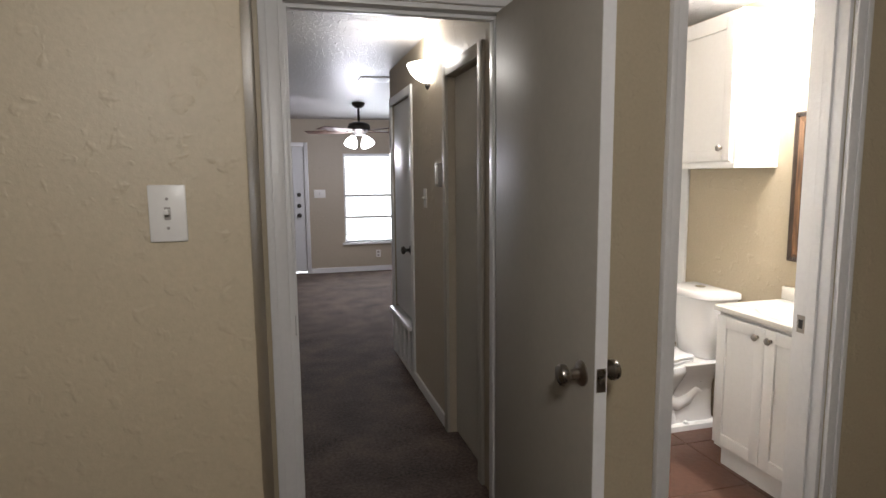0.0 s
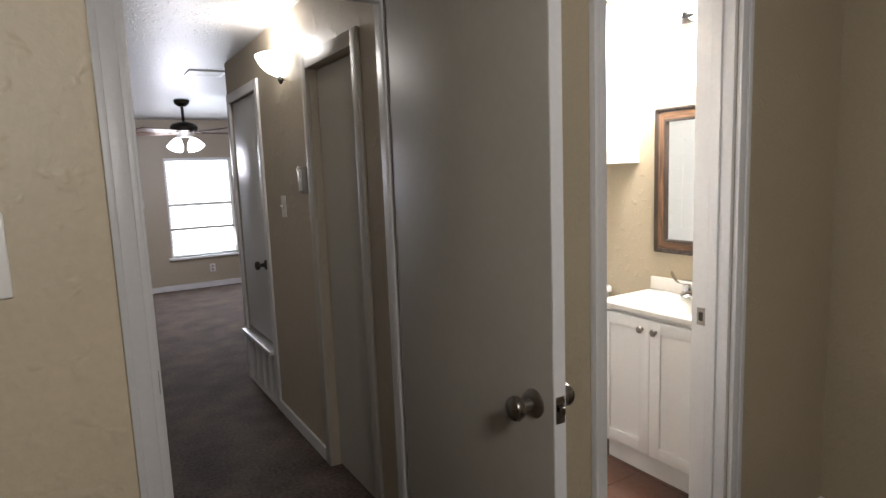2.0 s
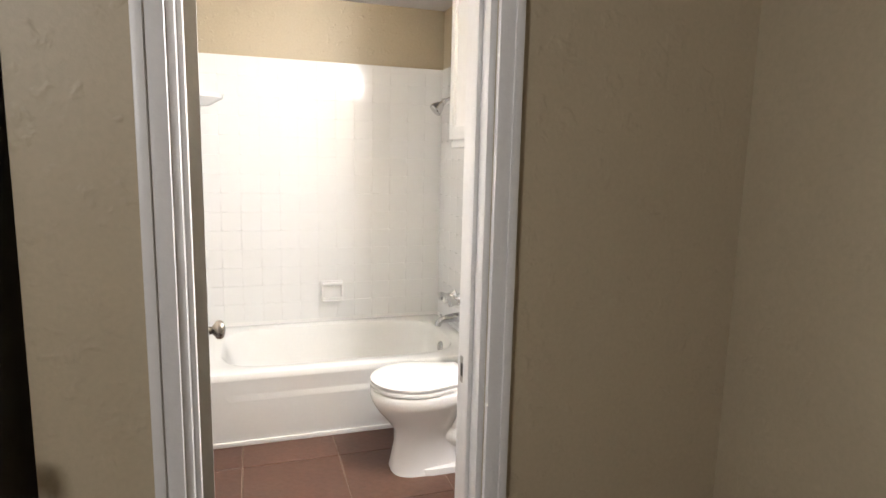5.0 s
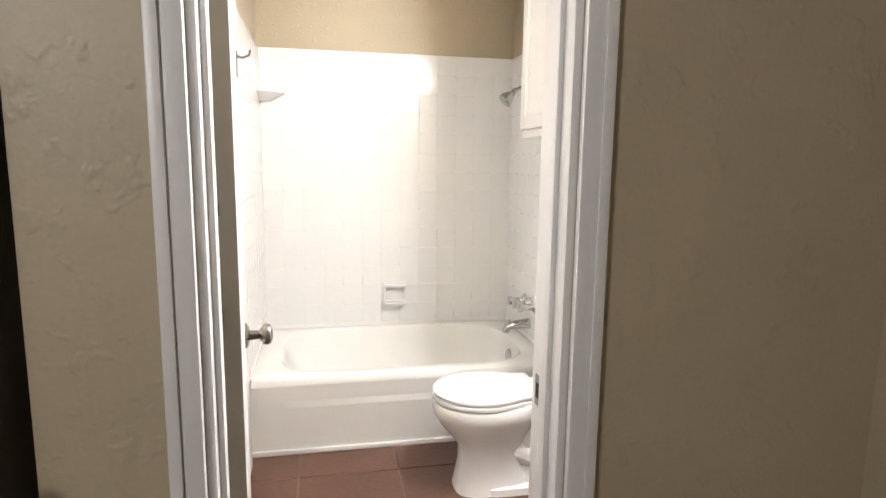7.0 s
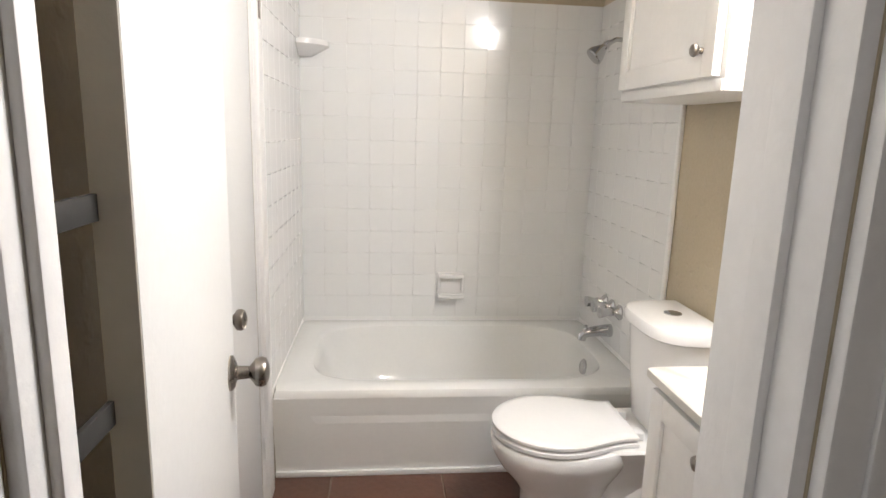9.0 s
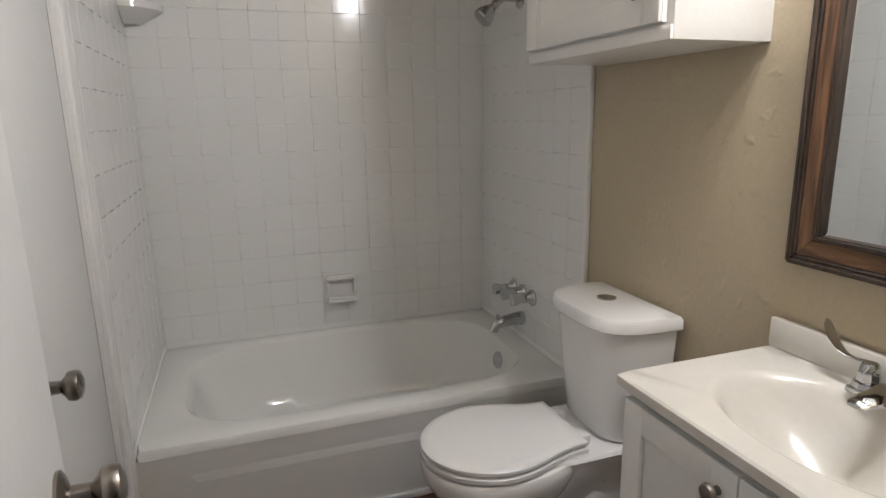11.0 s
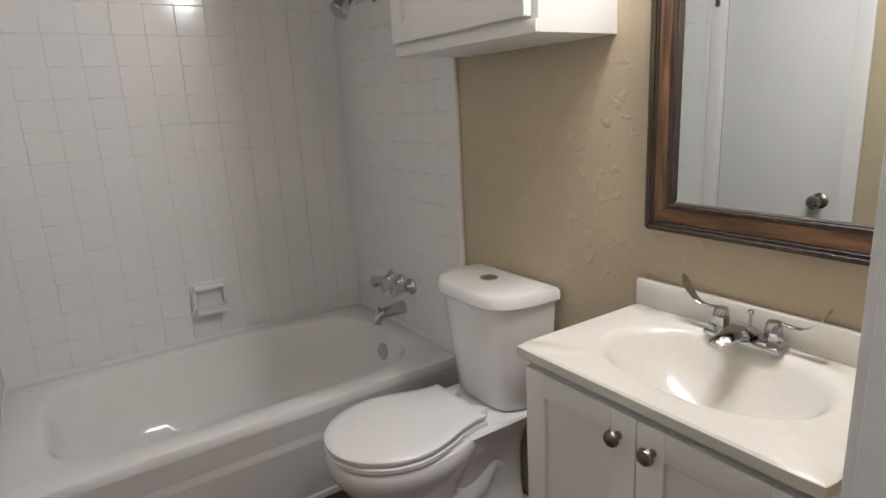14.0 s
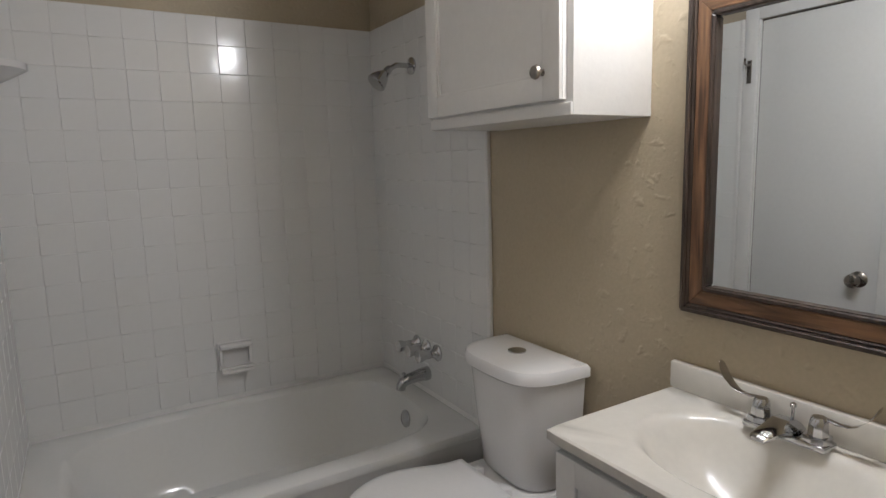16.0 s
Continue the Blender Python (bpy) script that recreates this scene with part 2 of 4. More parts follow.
solid("ceiling_bedroom", boxes((-3.0, BX + 0.1, -3.0, 2.26, CZ, CZ + 0.1)), CEIL, "white textured bedroom ceiling", "ceiling")
solid("ceiling_bathroom", boxes((1.46, XR + 0.1, 2.262, YB + 0.1, CZ, CZ + 0.1), (1.5, XR + 0.1, 1.71, 2.258, CZ - 0.003, CZ - 0.001)), CEIL, "white bathroom ceiling", "ceiling")
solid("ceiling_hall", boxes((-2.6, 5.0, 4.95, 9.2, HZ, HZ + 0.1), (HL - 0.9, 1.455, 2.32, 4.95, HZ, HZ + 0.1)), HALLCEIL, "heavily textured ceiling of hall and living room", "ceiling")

# bedroom walls
solid("wall_switch", boxes((-3.0, CORN0, 1.56, 2.31, 0, CZ), bev=0.008), BEIGE, "beige knockdown-textured wall with rounded corner", "wall", smooth=True)
solid("wall_hall_door", boxes((CORN0, HX0, HY, 2.318, 0, CZ), (HX1, CORN1, HY, 2.318, 0, CZ), (HX0, HX1, HY, 2.318, DOORH, CZ)), BEIGE, "beige wall round the hall doorway", "wall")
solid("wall_bath_door", boxes((CORN1, DX0, Y1, Y2L, 0, CZ), (DX1, XR + 0.1, Y1, Y2, 0, CZ), (DX0, DX1, Y1, Y2, DOORH, CZ), (CORN1, XL, Y2L, CD0, 0, CZ)), BEIGE, "beige textured wall round the bathroom doorway", "wall")
solid("wall_bedroom_side", boxes((BX, BX + 0.1, -3.0, Y1, 0, CZ)), BEIGE, "beige textured bedroom side wall", "wall")
solid("wall_bedroom_back", boxes((-3.0, BX, -3.1, -3.0, 0, CZ), (-3.1, -3.0, -3.0, 2.3, 0, CZ)), BEIGE, "plain beige bedroom walls", "wall")

# bathroom walls
solid("wall_vanity", boxes((XR, XR + 0.1, Y2, YB + 0.1, 0, CZ)), BEIGE, "beige textured bathroom wall over vanity and toilet", "wall")
solid("wall_tub", boxes((XL, XR, YB, YB + 0.1, 0, CZ)), BEIGE, "beige painted wall behind the bathtub", "wall")
solid("wall_between", boxes((HR, XL, CD1, 4.17, 0, CZ), (1.46, XL, 4.17, YB + 0.1, 0, CZ), (HR, XL, CD0, CD1, DOORC, CZ), (HR, CORN1 - 0.003, 2.32, CD0, 0, HZ + 0.04), (1.44, 1.459, 4.17, 4.95, 0, HZ + 0.04), (HR, 1.44, 4.17, 4.88, 1.97, HZ + 0.04), (HR, 1.44, 4.88, 4.95, 0, HZ + 0.04)), TAUPE, "taupe wall between hall and bathroom", "wall")

# hall and living room walls
solid("wall_hall_side", boxes((HL - 0.1, HL, 2.32, 2.62, 0, HZ), (HL - 0.1, HL, 3.42, 3.70, 0, HZ), (HL - 0.1, HL, 4.62, 4.78, 0, HZ), (HL - 0.1, HL, 2.62, 3.42, DOORH, HZ), (HL - 0.1, HL, 3.70, 4.62, DOORH, HZ), (HL - 0.75, HL - 0.7, 2.32, 4.78, 0, HZ), (HL - 0.7, HL - 0.1, 4.70, 4.78, 0, HZ)), TAUPE, "taupe hall wall with two openings", "wall")
solid("wall_living_near", boxes((-2.6, HL - 0.75, 4.68, 4.78, 0, HZ), (1.46, 5.0, 4.96, 5.06, 0, HZ)), TAUPE, "taupe living room wall", "wall")
solid("wall_living_sides", boxes((-2.7, -2.6, 4.68, 9.2, 0, HZ), (5.0, 5.1, 4.96, 9.2, 0, HZ)), TAUPE, "taupe living room side walls", "wall")
W0, W1, WZ0, WZ1 = 1.41, 2.25, 0.44, 1.75
F0, F1, FZ = -0.02, 0.85, 1.85
solid("wall_front", boxes((-2.6, F0, FAR, FAR + 0.12, 0, HZ), (F0, F1, FAR, FAR + 0.12, FZ, HZ), (F1, W0, FAR, FAR + 0.12, 0, HZ), (W0, W1, FAR, FAR + 0.12, 0, WZ0), (W0, W1, FAR, FAR + 0.12, WZ1, HZ), (W1, 5.0, FAR, FAR + 0.12, 0, HZ)), TAUPE, "taupe front wall of the living room", "wall")

# baseboards
solid("baseboard_front", boxes((F1 + 0.06, 5.0, FAR - 0.015, FAR, 0, 0.075), (-2.6, F0 - 0.06, FAR - 0.015, FAR, 0, 0.075), bev=0.003), TRIM, "white painted baseboard along the front wall", "baseboard")
solid("baseboard_hall", boxes((HR - 0.014, HR, CD1 + 0.075, 4.16, 0, 0.07), bev=0.003), TRIM, "white hall baseboard", "baseboard")
solid("baseboard_bedroom", boxes((BX - 0.014, BX, -3.0, Y1, 0, 0.085), (DX1 + 0.075, BX - 0.014, Y1 - 0.014, Y1, 0, 0.085), (-3.0, CORN0 - 0.01, 1.546, 1.56, 0, 0.085), (CORN1 + 0.01, DX0 - 0.06, Y1 - 0.014, Y1, 0, 0.085), bev=0.003), TRIM, "white bedroom baseboard", "baseboard")


# ---- doors ----
def casing_y(bm, x0, x1, top, y, out, w=0.057, t=0.016):
    """Stepped casing round an opening in a wall across y; out: the side on which it stands."""
    for a, b in ((x0 - w, x0), (x1, x1 + w)):
        box(bm, a, b, min(y, y + out * t), max(y, y + out * t), 0, top + w, bev=0.003)
    box(bm, x0, x1, min(y, y + out * t), max(y, y + out * t), top, top + w, bev=0.003)
    for a, b in ((x0 - w, x0 - w * 0.62), (x1 + w * 0.62, x1 + w)):
        box(bm, a, b, min(y + out * t, y + out * (t + 0.006)), max(y + out * t, y + out * (t + 0.006)), 0, top + w, bev=0.002)
    return bm


def casing_x(bm, y0, y1, top, x, out, w=0.06, t=0.016):
    for a, b in ((y0 - w, y0), (y1, y1 + w)):
        box(bm, min(x, x + out * t), max(x, x + out * t), a, b, 0, top + w, bev=0.003)
    box(bm, min(x, x + out * t), max(x, x + out * t), y0, y1, top, top + w, bev=0.003)
    return bm


def knob(parent, place, axis, mat=NICKEL, size=1.0):
    """A round knob on a rose; place on the door's face."""
    bm = bmesh.new()
    s = size
    lathe(bm, place, axis, [(0, 0.033 * s), (0.004 * s, 0.033 * s), (0.009 * s, 0.026 * s), (0.013 * s, 0.013 * s), (0.034 * s, 0.0115 * s), (0.040 * s, 0.018 * s), (0.046 * s, 0.0265 * s), (0.056 * s, 0.0285 * s), (0.064 * s, 0.025 * s), (0.069 * s, 0.014 * s), (0.0705 * s, 0.004 * s)])
    return part("door_knob", bm, mat, parent, "round satin metal knob")


# hall doorway and its open grey door
frame_a = thing("door_1", (0.9, HY, 0), "white painted frame of the hall doorway", "door frame")
frame_a["kind"] = "structure"
bm = bmesh.new()
casing_y(bm, HX0, HX1, DOORH, HY, -1, w=0.06)
part("casing", bm, TRIM, frame_a)
part("jamb", boxes((HX0 - 0.001, HX0 + 0.016, HY + 0.002, 2.322, 0, DOORH), (HX1 - 0.016, HX1 + 0.001, HY + 0.002, 2.322, 0, DOORH), (HX0 + 0.016, HX1 - 0.016, HY + 0.002, 2.322, DOORH - 0.016, DOORH + 0.001), (HX0 + 0.016, HX0 + 0.026, HY + 0.045, HY + 0.08, 0, DOORH - 0.016), (HX1 - 0.026, HX1 - 0.016, HY + 0.045, HY + 0.08, 0, DOORH - 0.016), (HX0 + 0.026, HX1 - 0.026, HY + 0.045, HY + 0.08, DOORH - 0.03, DOORH - 0.016), bev=0.002), TRIM, frame_a)
bm = bmesh.new()
casing_y(bm, HX0, HX1, DOORH, 2.319, 1, w=0.05)
part("hall_casing", bm, TRIM, frame_a)
part("strike_plate", boxes((HX0 + 0.0155, HX0 + 0.0175, HY + 0.008, HY + 0.038, 0.90, 0.96)), BRONZE, frame_a, "dark metal strike plate")

LX = 1.257
hall_door = thing("hall_door", (LX + 0.017, 1.84, 0.01), "open flat grey-painted door with white edge", "door")
part("leaf", boxes((LX, LX + 0.035, 1.4955, 2.193, 0.012, DOORH - 0.02), bev=0.0015), GREYDOOR, hall_door)
part("leaf_edge", boxes((LX + 0.001, LX + 0.034, 1.492, 1.495, 0.013, DOORH - 0.021)), TRIM, hall_door, "white painted door edge")
knob(hall_door, (LX, 1.556, 0.918), (-1, 0, 0))
knob(hall_door, (LX + 0.035, 1.556, 0.918), (1, 0, 0))
part("latch_plate", boxes((LX + 0.005, LX + 0.030, 1.490, 1.4918, 0.888, 0.948)), NICKEL, hall_door, "metal latch plate")
part("latch", boxes((LX + 0.011, LX + 0.024, 1.4795, 1.490, 0.909, 0.927), bev=0.003), NICKEL, hall_door)

# bathroom doorway and its open white door
frame_b = thing("door_2", (1.91, Y1, 0), "white stepped frame of the bathroom doorway", "door frame")
frame_b["kind"] = "structure"
bm = bmesh.new()
casing_y(bm, DX0, DX1, DOORH, Y1, -1, w=0.05)
part("casing", bm, TRIM, frame_b)
part("jamb", boxes((DX0 - 0.001, DX0 + 0.014, Y1 + 0.002, Y2L + 0.004, 0, DOORH), (DX1 - 0.014, DX1 + 0.001, Y1 + 0.002, Y2 + 0.004, 0, DOORH), (DX0 + 0.014, DX1 - 0.014, Y1 + 0.002, Y2 + 0.004, DOORH - 0.014, DOORH + 0.001), (DX0 + 0.014, DX0 + 0.024, Y1 + 0.025, Y1 + 0.05, 0, DOORH - 0.014), (DX1 - 0.024, DX1 - 0.014, Y1 + 0.04, Y1 + 0.075, 0, DOORH - 0.014), bev=0.002), TRIM, frame_b)
bm = bmesh.new()
for a in ((DX1, DX1 + 0.057, Y2 + 0.001, Y2 + 0.017, 0, DOORH + 0.057), (DX0, DX1, Y2 + 0.001, Y2 + 0.017, DOORH, DOORH + 0.057)):
    box(bm, *a, bev=0.003)
part("inner_casing", bm, TRIM, frame_b)
part("strike_plate", boxes((DX1 - 0.0155, DX1 - 0.0135, Y1 + 0.085, Y1 + 0.115, 0.885, 0.945)), NICKEL, frame_b, "metal strike plate")
# A raised dark patch carries the shade of the strike hole.
part("strike_hole", boxes((DX1 - 0.0165, DX1 - 0.0150, Y1 + 0.092, Y1 + 0.108, 0.90, 0.93)), DARK, frame_b, "dark patch for the shade in the strike hole")
for z in (1.07, 1.26):
    part("hinge_leaf", boxes((DX0 + 0.006, DX0 + 0.012, Y2L + 0.0045, Y2 + 0.020, z - 0.012, z + 0.012), bev=0.001), DARK, frame_b, "dark metal hinge leaf")

BLX = 1.632
HINGE = (BLX, Y2 + 0.010, 0.012)
bath_door = thing("bathroom_door", HINGE, "white flat bathroom door standing open", "door")
part("leaf", boxes((BLX, BLX + 0.034, Y2 + 0.010, 2.42, 0.012, DOORH - 0.02), bev=0.0015), DOORWHITE, bath_door)
# The hinge edge lies in shadow; grey colour carries that shade.
part("leaf_edge", boxes((BLX + 0.001, BLX + 0.033, Y2 + 0.0065, Y2 + 0.0095, 0.013, DOORH - 0.021)), GREYDOOR, bath_door, "hinge edge, its shade put in as grey")
knob(bath_door, (BLX + 0.034, 2.36, 0.885), (1, 0, 0))
part("latch_plate", boxes((BLX + 0.005, BLX + 0.029, 2.4205, 2.422, 0.855, 0.915)), NICKEL, bath_door, "metal latch plate")
for z in (0.25, 1.75):
    part("hinge", tube(bmesh.new(), (BLX - 0.004, Y2 + 0.006, z - 0.04), (BLX - 0.004, Y2 + 0.006, z + 0.04), 0.006), NICKEL, bath_door)
bath_door.rotation_euler = (0, 0, radians(6.8))

# second bathroom door, closed, on the hall side wall
frame_c = thing("door_3", ((HR + XL) / 2, 2.94, 0), "closed white door between bathroom and hall", "door")
frame_c["kind"] = "structure"
bm = bmesh.new()
casing_x(bm, CD0, CD1, DOORC, XL, 1)
part("bath_casing", bm, TRIM, frame_c)
bm = bmesh.new()
casing_x(bm, CD0, CD1, DOORC, HR, -1)
part("hall_casing", bm, GREYDOOR, frame_c, "grey painted casing")
leaf = part("leaf", boxes((XL - 0.045, XL - 0.010, CD0 + 0.006, CD1 - 0.006, 0.01, DOORC - 0.006), bev=0.0015), DOORWHITE, frame_c)
part("hall_face", boxes((XL - 0.049, XL - 0.0455, CD0 + 0.006, CD1 - 0.006, 0.01, DOORC - 0.006)), GREYDOOR, frame_c, "grey painted hall face")
# Dark strips fill the joint round the leaf to give its shade.
part("gap", boxes((XL - 0.030, XL - 0.015, CD0, CD0 + 0.0055, 0.01, DOORC), (XL - 0.030, XL - 0.015, CD1 - 0.0055, CD1, 0.01, DOORC), (XL - 0.030, XL - 0.015, CD0 + 0.006, CD1 - 0.006, DOORC - 0.0055, DOORC)), DARK, frame_c)
part("jamb", boxes((XL - 0.0095, XL + 0.002, CD1 - 0.005, CD1 + 0.0005, 0.0, DOORC), (XL - 0.0095, XL + 0.002, CD0 - 0.0005, CD0 + 0.003, 0.0, 0.80), (XL - 0.0095, XL + 0.002, CD0 - 0.0005, CD0 + 0.003, 0.89, DOORC)), TRIM, frame_c)
knob(frame_c, (XL - 0.010, CD0 + 0.075, 0.84), (1, 0, 0))
for z in (0.22, 1.76):
    part("hinge", tube(bmesh.new(), (XL + 0.004, CD1 - 0.003, z - 0.042), (XL + 0.004, CD1 - 0.003, z + 0.042), 0.006), TRIM, frame_c)
part("strike_plate", boxes((XL - 0.0095, XL - 0.006, CD0 - 0.006, CD0 + 0.005, 0.81, 0.88)), BRONZE, frame_c, "dark strike plate")
bm = bmesh.new()
path_tube(bm, [(XL + 0.017, CD1 + 0.03, 1.74), (XL + 0.04, CD1 + 0.03, 1.735), (XL + 0.065, CD1 + 0.025, 1.745), (XL + 0.07, CD1 + 0.02, 1.765)], [0.006, 0.005, 0.005, 0.004])
box(bm, XL + 0.0165, XL + 0.021, CD1 + 0.02, CD1 + 0.04, 1.66, 1.76, bev=0.001)
hook = thing("robe_hook", (XL, CD1 + 0.03, 1.7), "small metal hook on the door casing", "hook")
part("hook_body", bm, NICKEL, hook)

# hall openings' casings
for k, (a, b) in enumerate(((2.62, 3.42), (3.70, 4.62))):
    t = thing("door_%d" % (4 + k), (HL - 0.05, (a + b) / 2, 0), "white cased opening with closed white door off the hall", "door")
    t["kind"] = "structure"
    bm = bmesh.new()
    casing_x(bm, a, b, DOORH, HL, 1)
    part("casing", bm, TRIM, t)
    part("leaf", boxes((HL - 0.095, HL - 0.06, a + 0.004, b - 0.004, 0.01, DOORH - 0.004)), DOORWHITE, t)
solid("trim_hall_corner", boxes((HL - 0.06, HL + 0.012, 4.781, 4.797, 0, HZ - 0.004), bev=0.003), TRIM, "white corner trim at the end of the hall wall", "trim")

# furnace closet door with return grille under it
fur = thing("closet_door", (HR, 4.52, 0.36), "white closet door over a return air grille", "door")
part("leaf", boxes((HR + 0.012, HR + 0.045, 4.19, 4.86, 0.40, 1.955), bev=0.002), DOORWHITE, fur)
bm = bmesh.new()
for a in ((HR - 0.014, HR + 0.002, 4.125, 4.185, 0, 2.02), (HR - 0.014, HR + 0.002, 4.865, 4.925, 0, 2.02), (HR - 0.014, HR + 0.002, 4.185, 4.865, 1.96, 2.02)):
    box(bm, *a, bev=0.003)
part("casing", bm, TRIM, fur)
part("ledge", boxes((HR - 0.045, HR + 0.04, 4.17, 4.90, 0.345, 0.375), bev=0.004), TRIM, fur, "white projecting ledge")
knob(fur, (HR + 0.012, 4.30, 0.90), (-1, 0, 0), BRONZE)
grille = thing("return_grille", (HR, 4.52, 0), "white slatted return air grille near the floor", "vent")
part("backing", boxes((HR + 0.02, HR + 0.03, 4.19, 4.86, 0.02, 0.34)), DARK, grille)
bm = bmesh.new()
for a in ((4.186, 4.225), (4.825, 4.864), (4.34, 4.36), (4.50, 4.52), (4.66, 4.68)):
    box(bm, HR - 0.008, HR + 0.012, a[0], a[1], 0.0, 0.344, bev=0.002)
box(bm, HR - 0.010, HR + 0.012, 4.186, 4.864, 0.0, 0.03)
part("grille_frame", bm, TRIM, grille)
for k in range(14):
    bm = bmesh.new()
    box(bm, HR - 0.004, HR + 0.012, 4.226, 4.824, -0.003, 0.003)
    bmesh.ops.rotate(bm, verts=bm.verts, cent=(HR + 0.004, 4.5, 0), matrix=Matrix.Rotation(radians(35), 3, "Y"))
    bmesh.ops.translate(bm, verts=bm.verts, vec=(0, 0, 0.05 + k * 0.0205))
    part("slat", bm, TRIM, grille)

# ---- hall fixtures ----
sc = thing("wall_sconce", (HR, 3.62, 2.0), "frosted half-bowl glass wall sconce, lit", "wall lamp")
bm = bmesh.new()
rings = []
for h, r in ((0.0, 0.018), (0.010, 0.058), (0.030, 0.102), (0.060, 0.138), (0.10, 0.162), (0.106, 0.166)):
    rings.append([bm.verts.new((HR - 0.004 - r * math.sin(math.pi * k / 20) * 0.8, 3.62 + r * math.cos(math.pi * k / 20), 1.945 + h)) for k in range(21)])
for p, q in zip(rings, rings[1:]):
    for k in range(20):
        bm.faces.new((p[k], p[k + 1], q[k + 1], q[k]))
part("glass_bowl", bm, SCONCE, sc)
bm = lathe(bmesh.new(), (HR - 0.02, 3.62, 1.955), (0, 0, -1), [(0, 0.014), (0.012, 0.012), (0.022, 0.016), (0.034, 0.010), (0.044, 0.004)])
part("finial", bm, BRONZE, sc, "dark bronze finial")
part("back_plate", boxes((HR - 0.012, HR, 3.57, 3.67, 1.96, 2.03), bev=0.003), BRONZE, sc)

th = thing("thermostat", (HR, 3.40, 1.425), "grey wall thermostat beside the door casing", "thermostat")
part("body", boxes((HR - 0.032, HR, 3.345, 3.435, 1.36, 1.49), bev=0.006), GREYPLASTIC, th)
part("cover", boxes((HR - 0.037, HR - 0.0325, 3.352, 3.395, 1.375, 1.475), bev=0.002), IVORY, th, "pale cover plate")


def switch(place, axis, label, toggles=1):
    """A wall switch plate, on a wall facing -y, -x or +x."""
    x, y, z = place
    t = thing("light_switch", place, label, "light switch")
    w, h = 0.036 + 0.023 * (toggles - 1), 0.0585
    bm = bmesh.new()
    if axis == "y":
        part("plate", box(bm, x - w, x + w, y - 0.006, y, z - h, z + h, bev=0.003), IVORY, t)
        part("slot", boxes((x - 0.006, x + 0.006, y - 0.0075, y - 0.006, z - 0.013, z + 0.013)), GREYPLASTIC, t)
        tg = bmesh.new()
        box(tg, x - 0.0045, x + 0.0045, y - 0.022, y - 0.0076, z - 0.002, z + 0.009, bev=0.0015)
        part("toggle", tg, IVORY, t)
        for dz in (-0.030, 0.030):
            part("screw", tube(bmesh.new(), (x, y - 0.008, z + dz), (x, y - 0.006, z + dz), 0.0032), GREYPLASTIC, t)
    else:
        part("plate", box(bm, x - 0.006, x, y - w, y + w, z - h, z + h, bev=0.003), IVORY, t)
        part("slot", boxes((x - 0.0075, x - 0.006, y - 0.006, y + 0.006, z - 0.013, z + 0.013)), GREYPLASTIC, t)
        part("toggle", boxes((x - 0.022, x - 0.0076, y - 0.0045, y + 0.0045, z - 0.002, z + 0.009), bev=0.0015), IVORY, t)
    return t


switch((0.308, 1.56, 1.35), "y", "white toggle switch on the beige bedroom wall")
switch((HR, 3.78, 1.285), "x", "white toggle switch on the hall wall")
sw = switch((1.06, FAR, 1.17), "y", "white double switch beside the front door", 3)

# ---- living room ----
fd = thing("front_door", (0.415, FAR, 0), "white six-panel front door, closed", "door")
part("leaf", boxes((F0 + 0.001, F1 - 0.001, FAR + 0.03, FAR + 0.075, 0.03, FZ - 0.001)), DOORWHITE, fd)
for i in range(2):
    for a, b in ((0.12, 0.68), (0.80, 1.32), (1.43, 1.70)):
        x0 = F0 + 0.11 + i * 0.35
        part("panel", boxes((x0, x0 + 0.26, FAR + 0.022, FAR + 0.03, a, b), bev=0.006), DOORWHITE, fd)
bm = bmesh.new()
casing_y(bm, F0, F1, FZ, FAR, -1)
part("casing", bm, TRIM, fd)
knob(fd, (F1 - 0.085, FAR + 0.03, 0.86), (0, -1, 0), BRONZE)
for z in (1.0, 1.16):
    part("deadbolt", lathe(bmesh.new(), (F1 - 0.085, FAR + 0.03, z), (0, -1, 0), [(0, 0.03), (0.01, 0.03), (0.02, 0.02), (0.022, 0.004)]), BRONZE, fd)
part("threshold", boxes((F0, F1, FAR - 0.01, FAR + 0.1, 0.001, 0.012), bev=0.003), CHROME, fd, "pale metal threshold")

wd = thing("window_1", (1.9, FAR, WZ0), "white sash window with blinds, bright daylight outside", "window")
wd["kind"] = "structure"
bm = bmesh.new()
for a in ((W0, W0 + 0.03, FAR + 0.03, FAR + 0.08, WZ0, WZ1), (W1 - 0.03, W1, FAR + 0.03, FAR + 0.08, WZ0, WZ1), (W0 + 0.03, W1 - 0.03, FAR + 0.03, FAR + 0.08, WZ0, WZ0 + 0.03), (W0 + 0.03, W1 - 0.03, FAR + 0.03, FAR + 0.08, WZ1 - 0.03, WZ1)):
    box(bm, *a)
part("window_frame", bm, TRIM, wd)
part("meeting_rail", boxes((W0 + 0.03, W1 - 0.03, FAR + 0.02, FAR + 0.075, 1.115, 1.15)), GREYPLASTIC, wd)
part("lower_rail", boxes((W0 + 0.03, W1 - 0.03, FAR + 0.02, FAR + 0.075, 0.80, 0.825)), GREYPLASTIC, wd)
part("window_sill", boxes((W0 - 0.04, W1 + 0.04, FAR - 0.05, FAR + 0.1, WZ0 - 0.03, WZ0), bev=0.004), TRIM, wd)
blinds = thing("window_blind", (1.9, FAR, WZ1), "white horizontal slatted blind in the window", "blind")
part("head_rail", boxes((W0 + 0.01, W1 - 0.01, FAR - 0.012, FAR + 0.016, WZ1 - 0.04, WZ1 - 0.005), bev=0.003), BLIND, blinds)
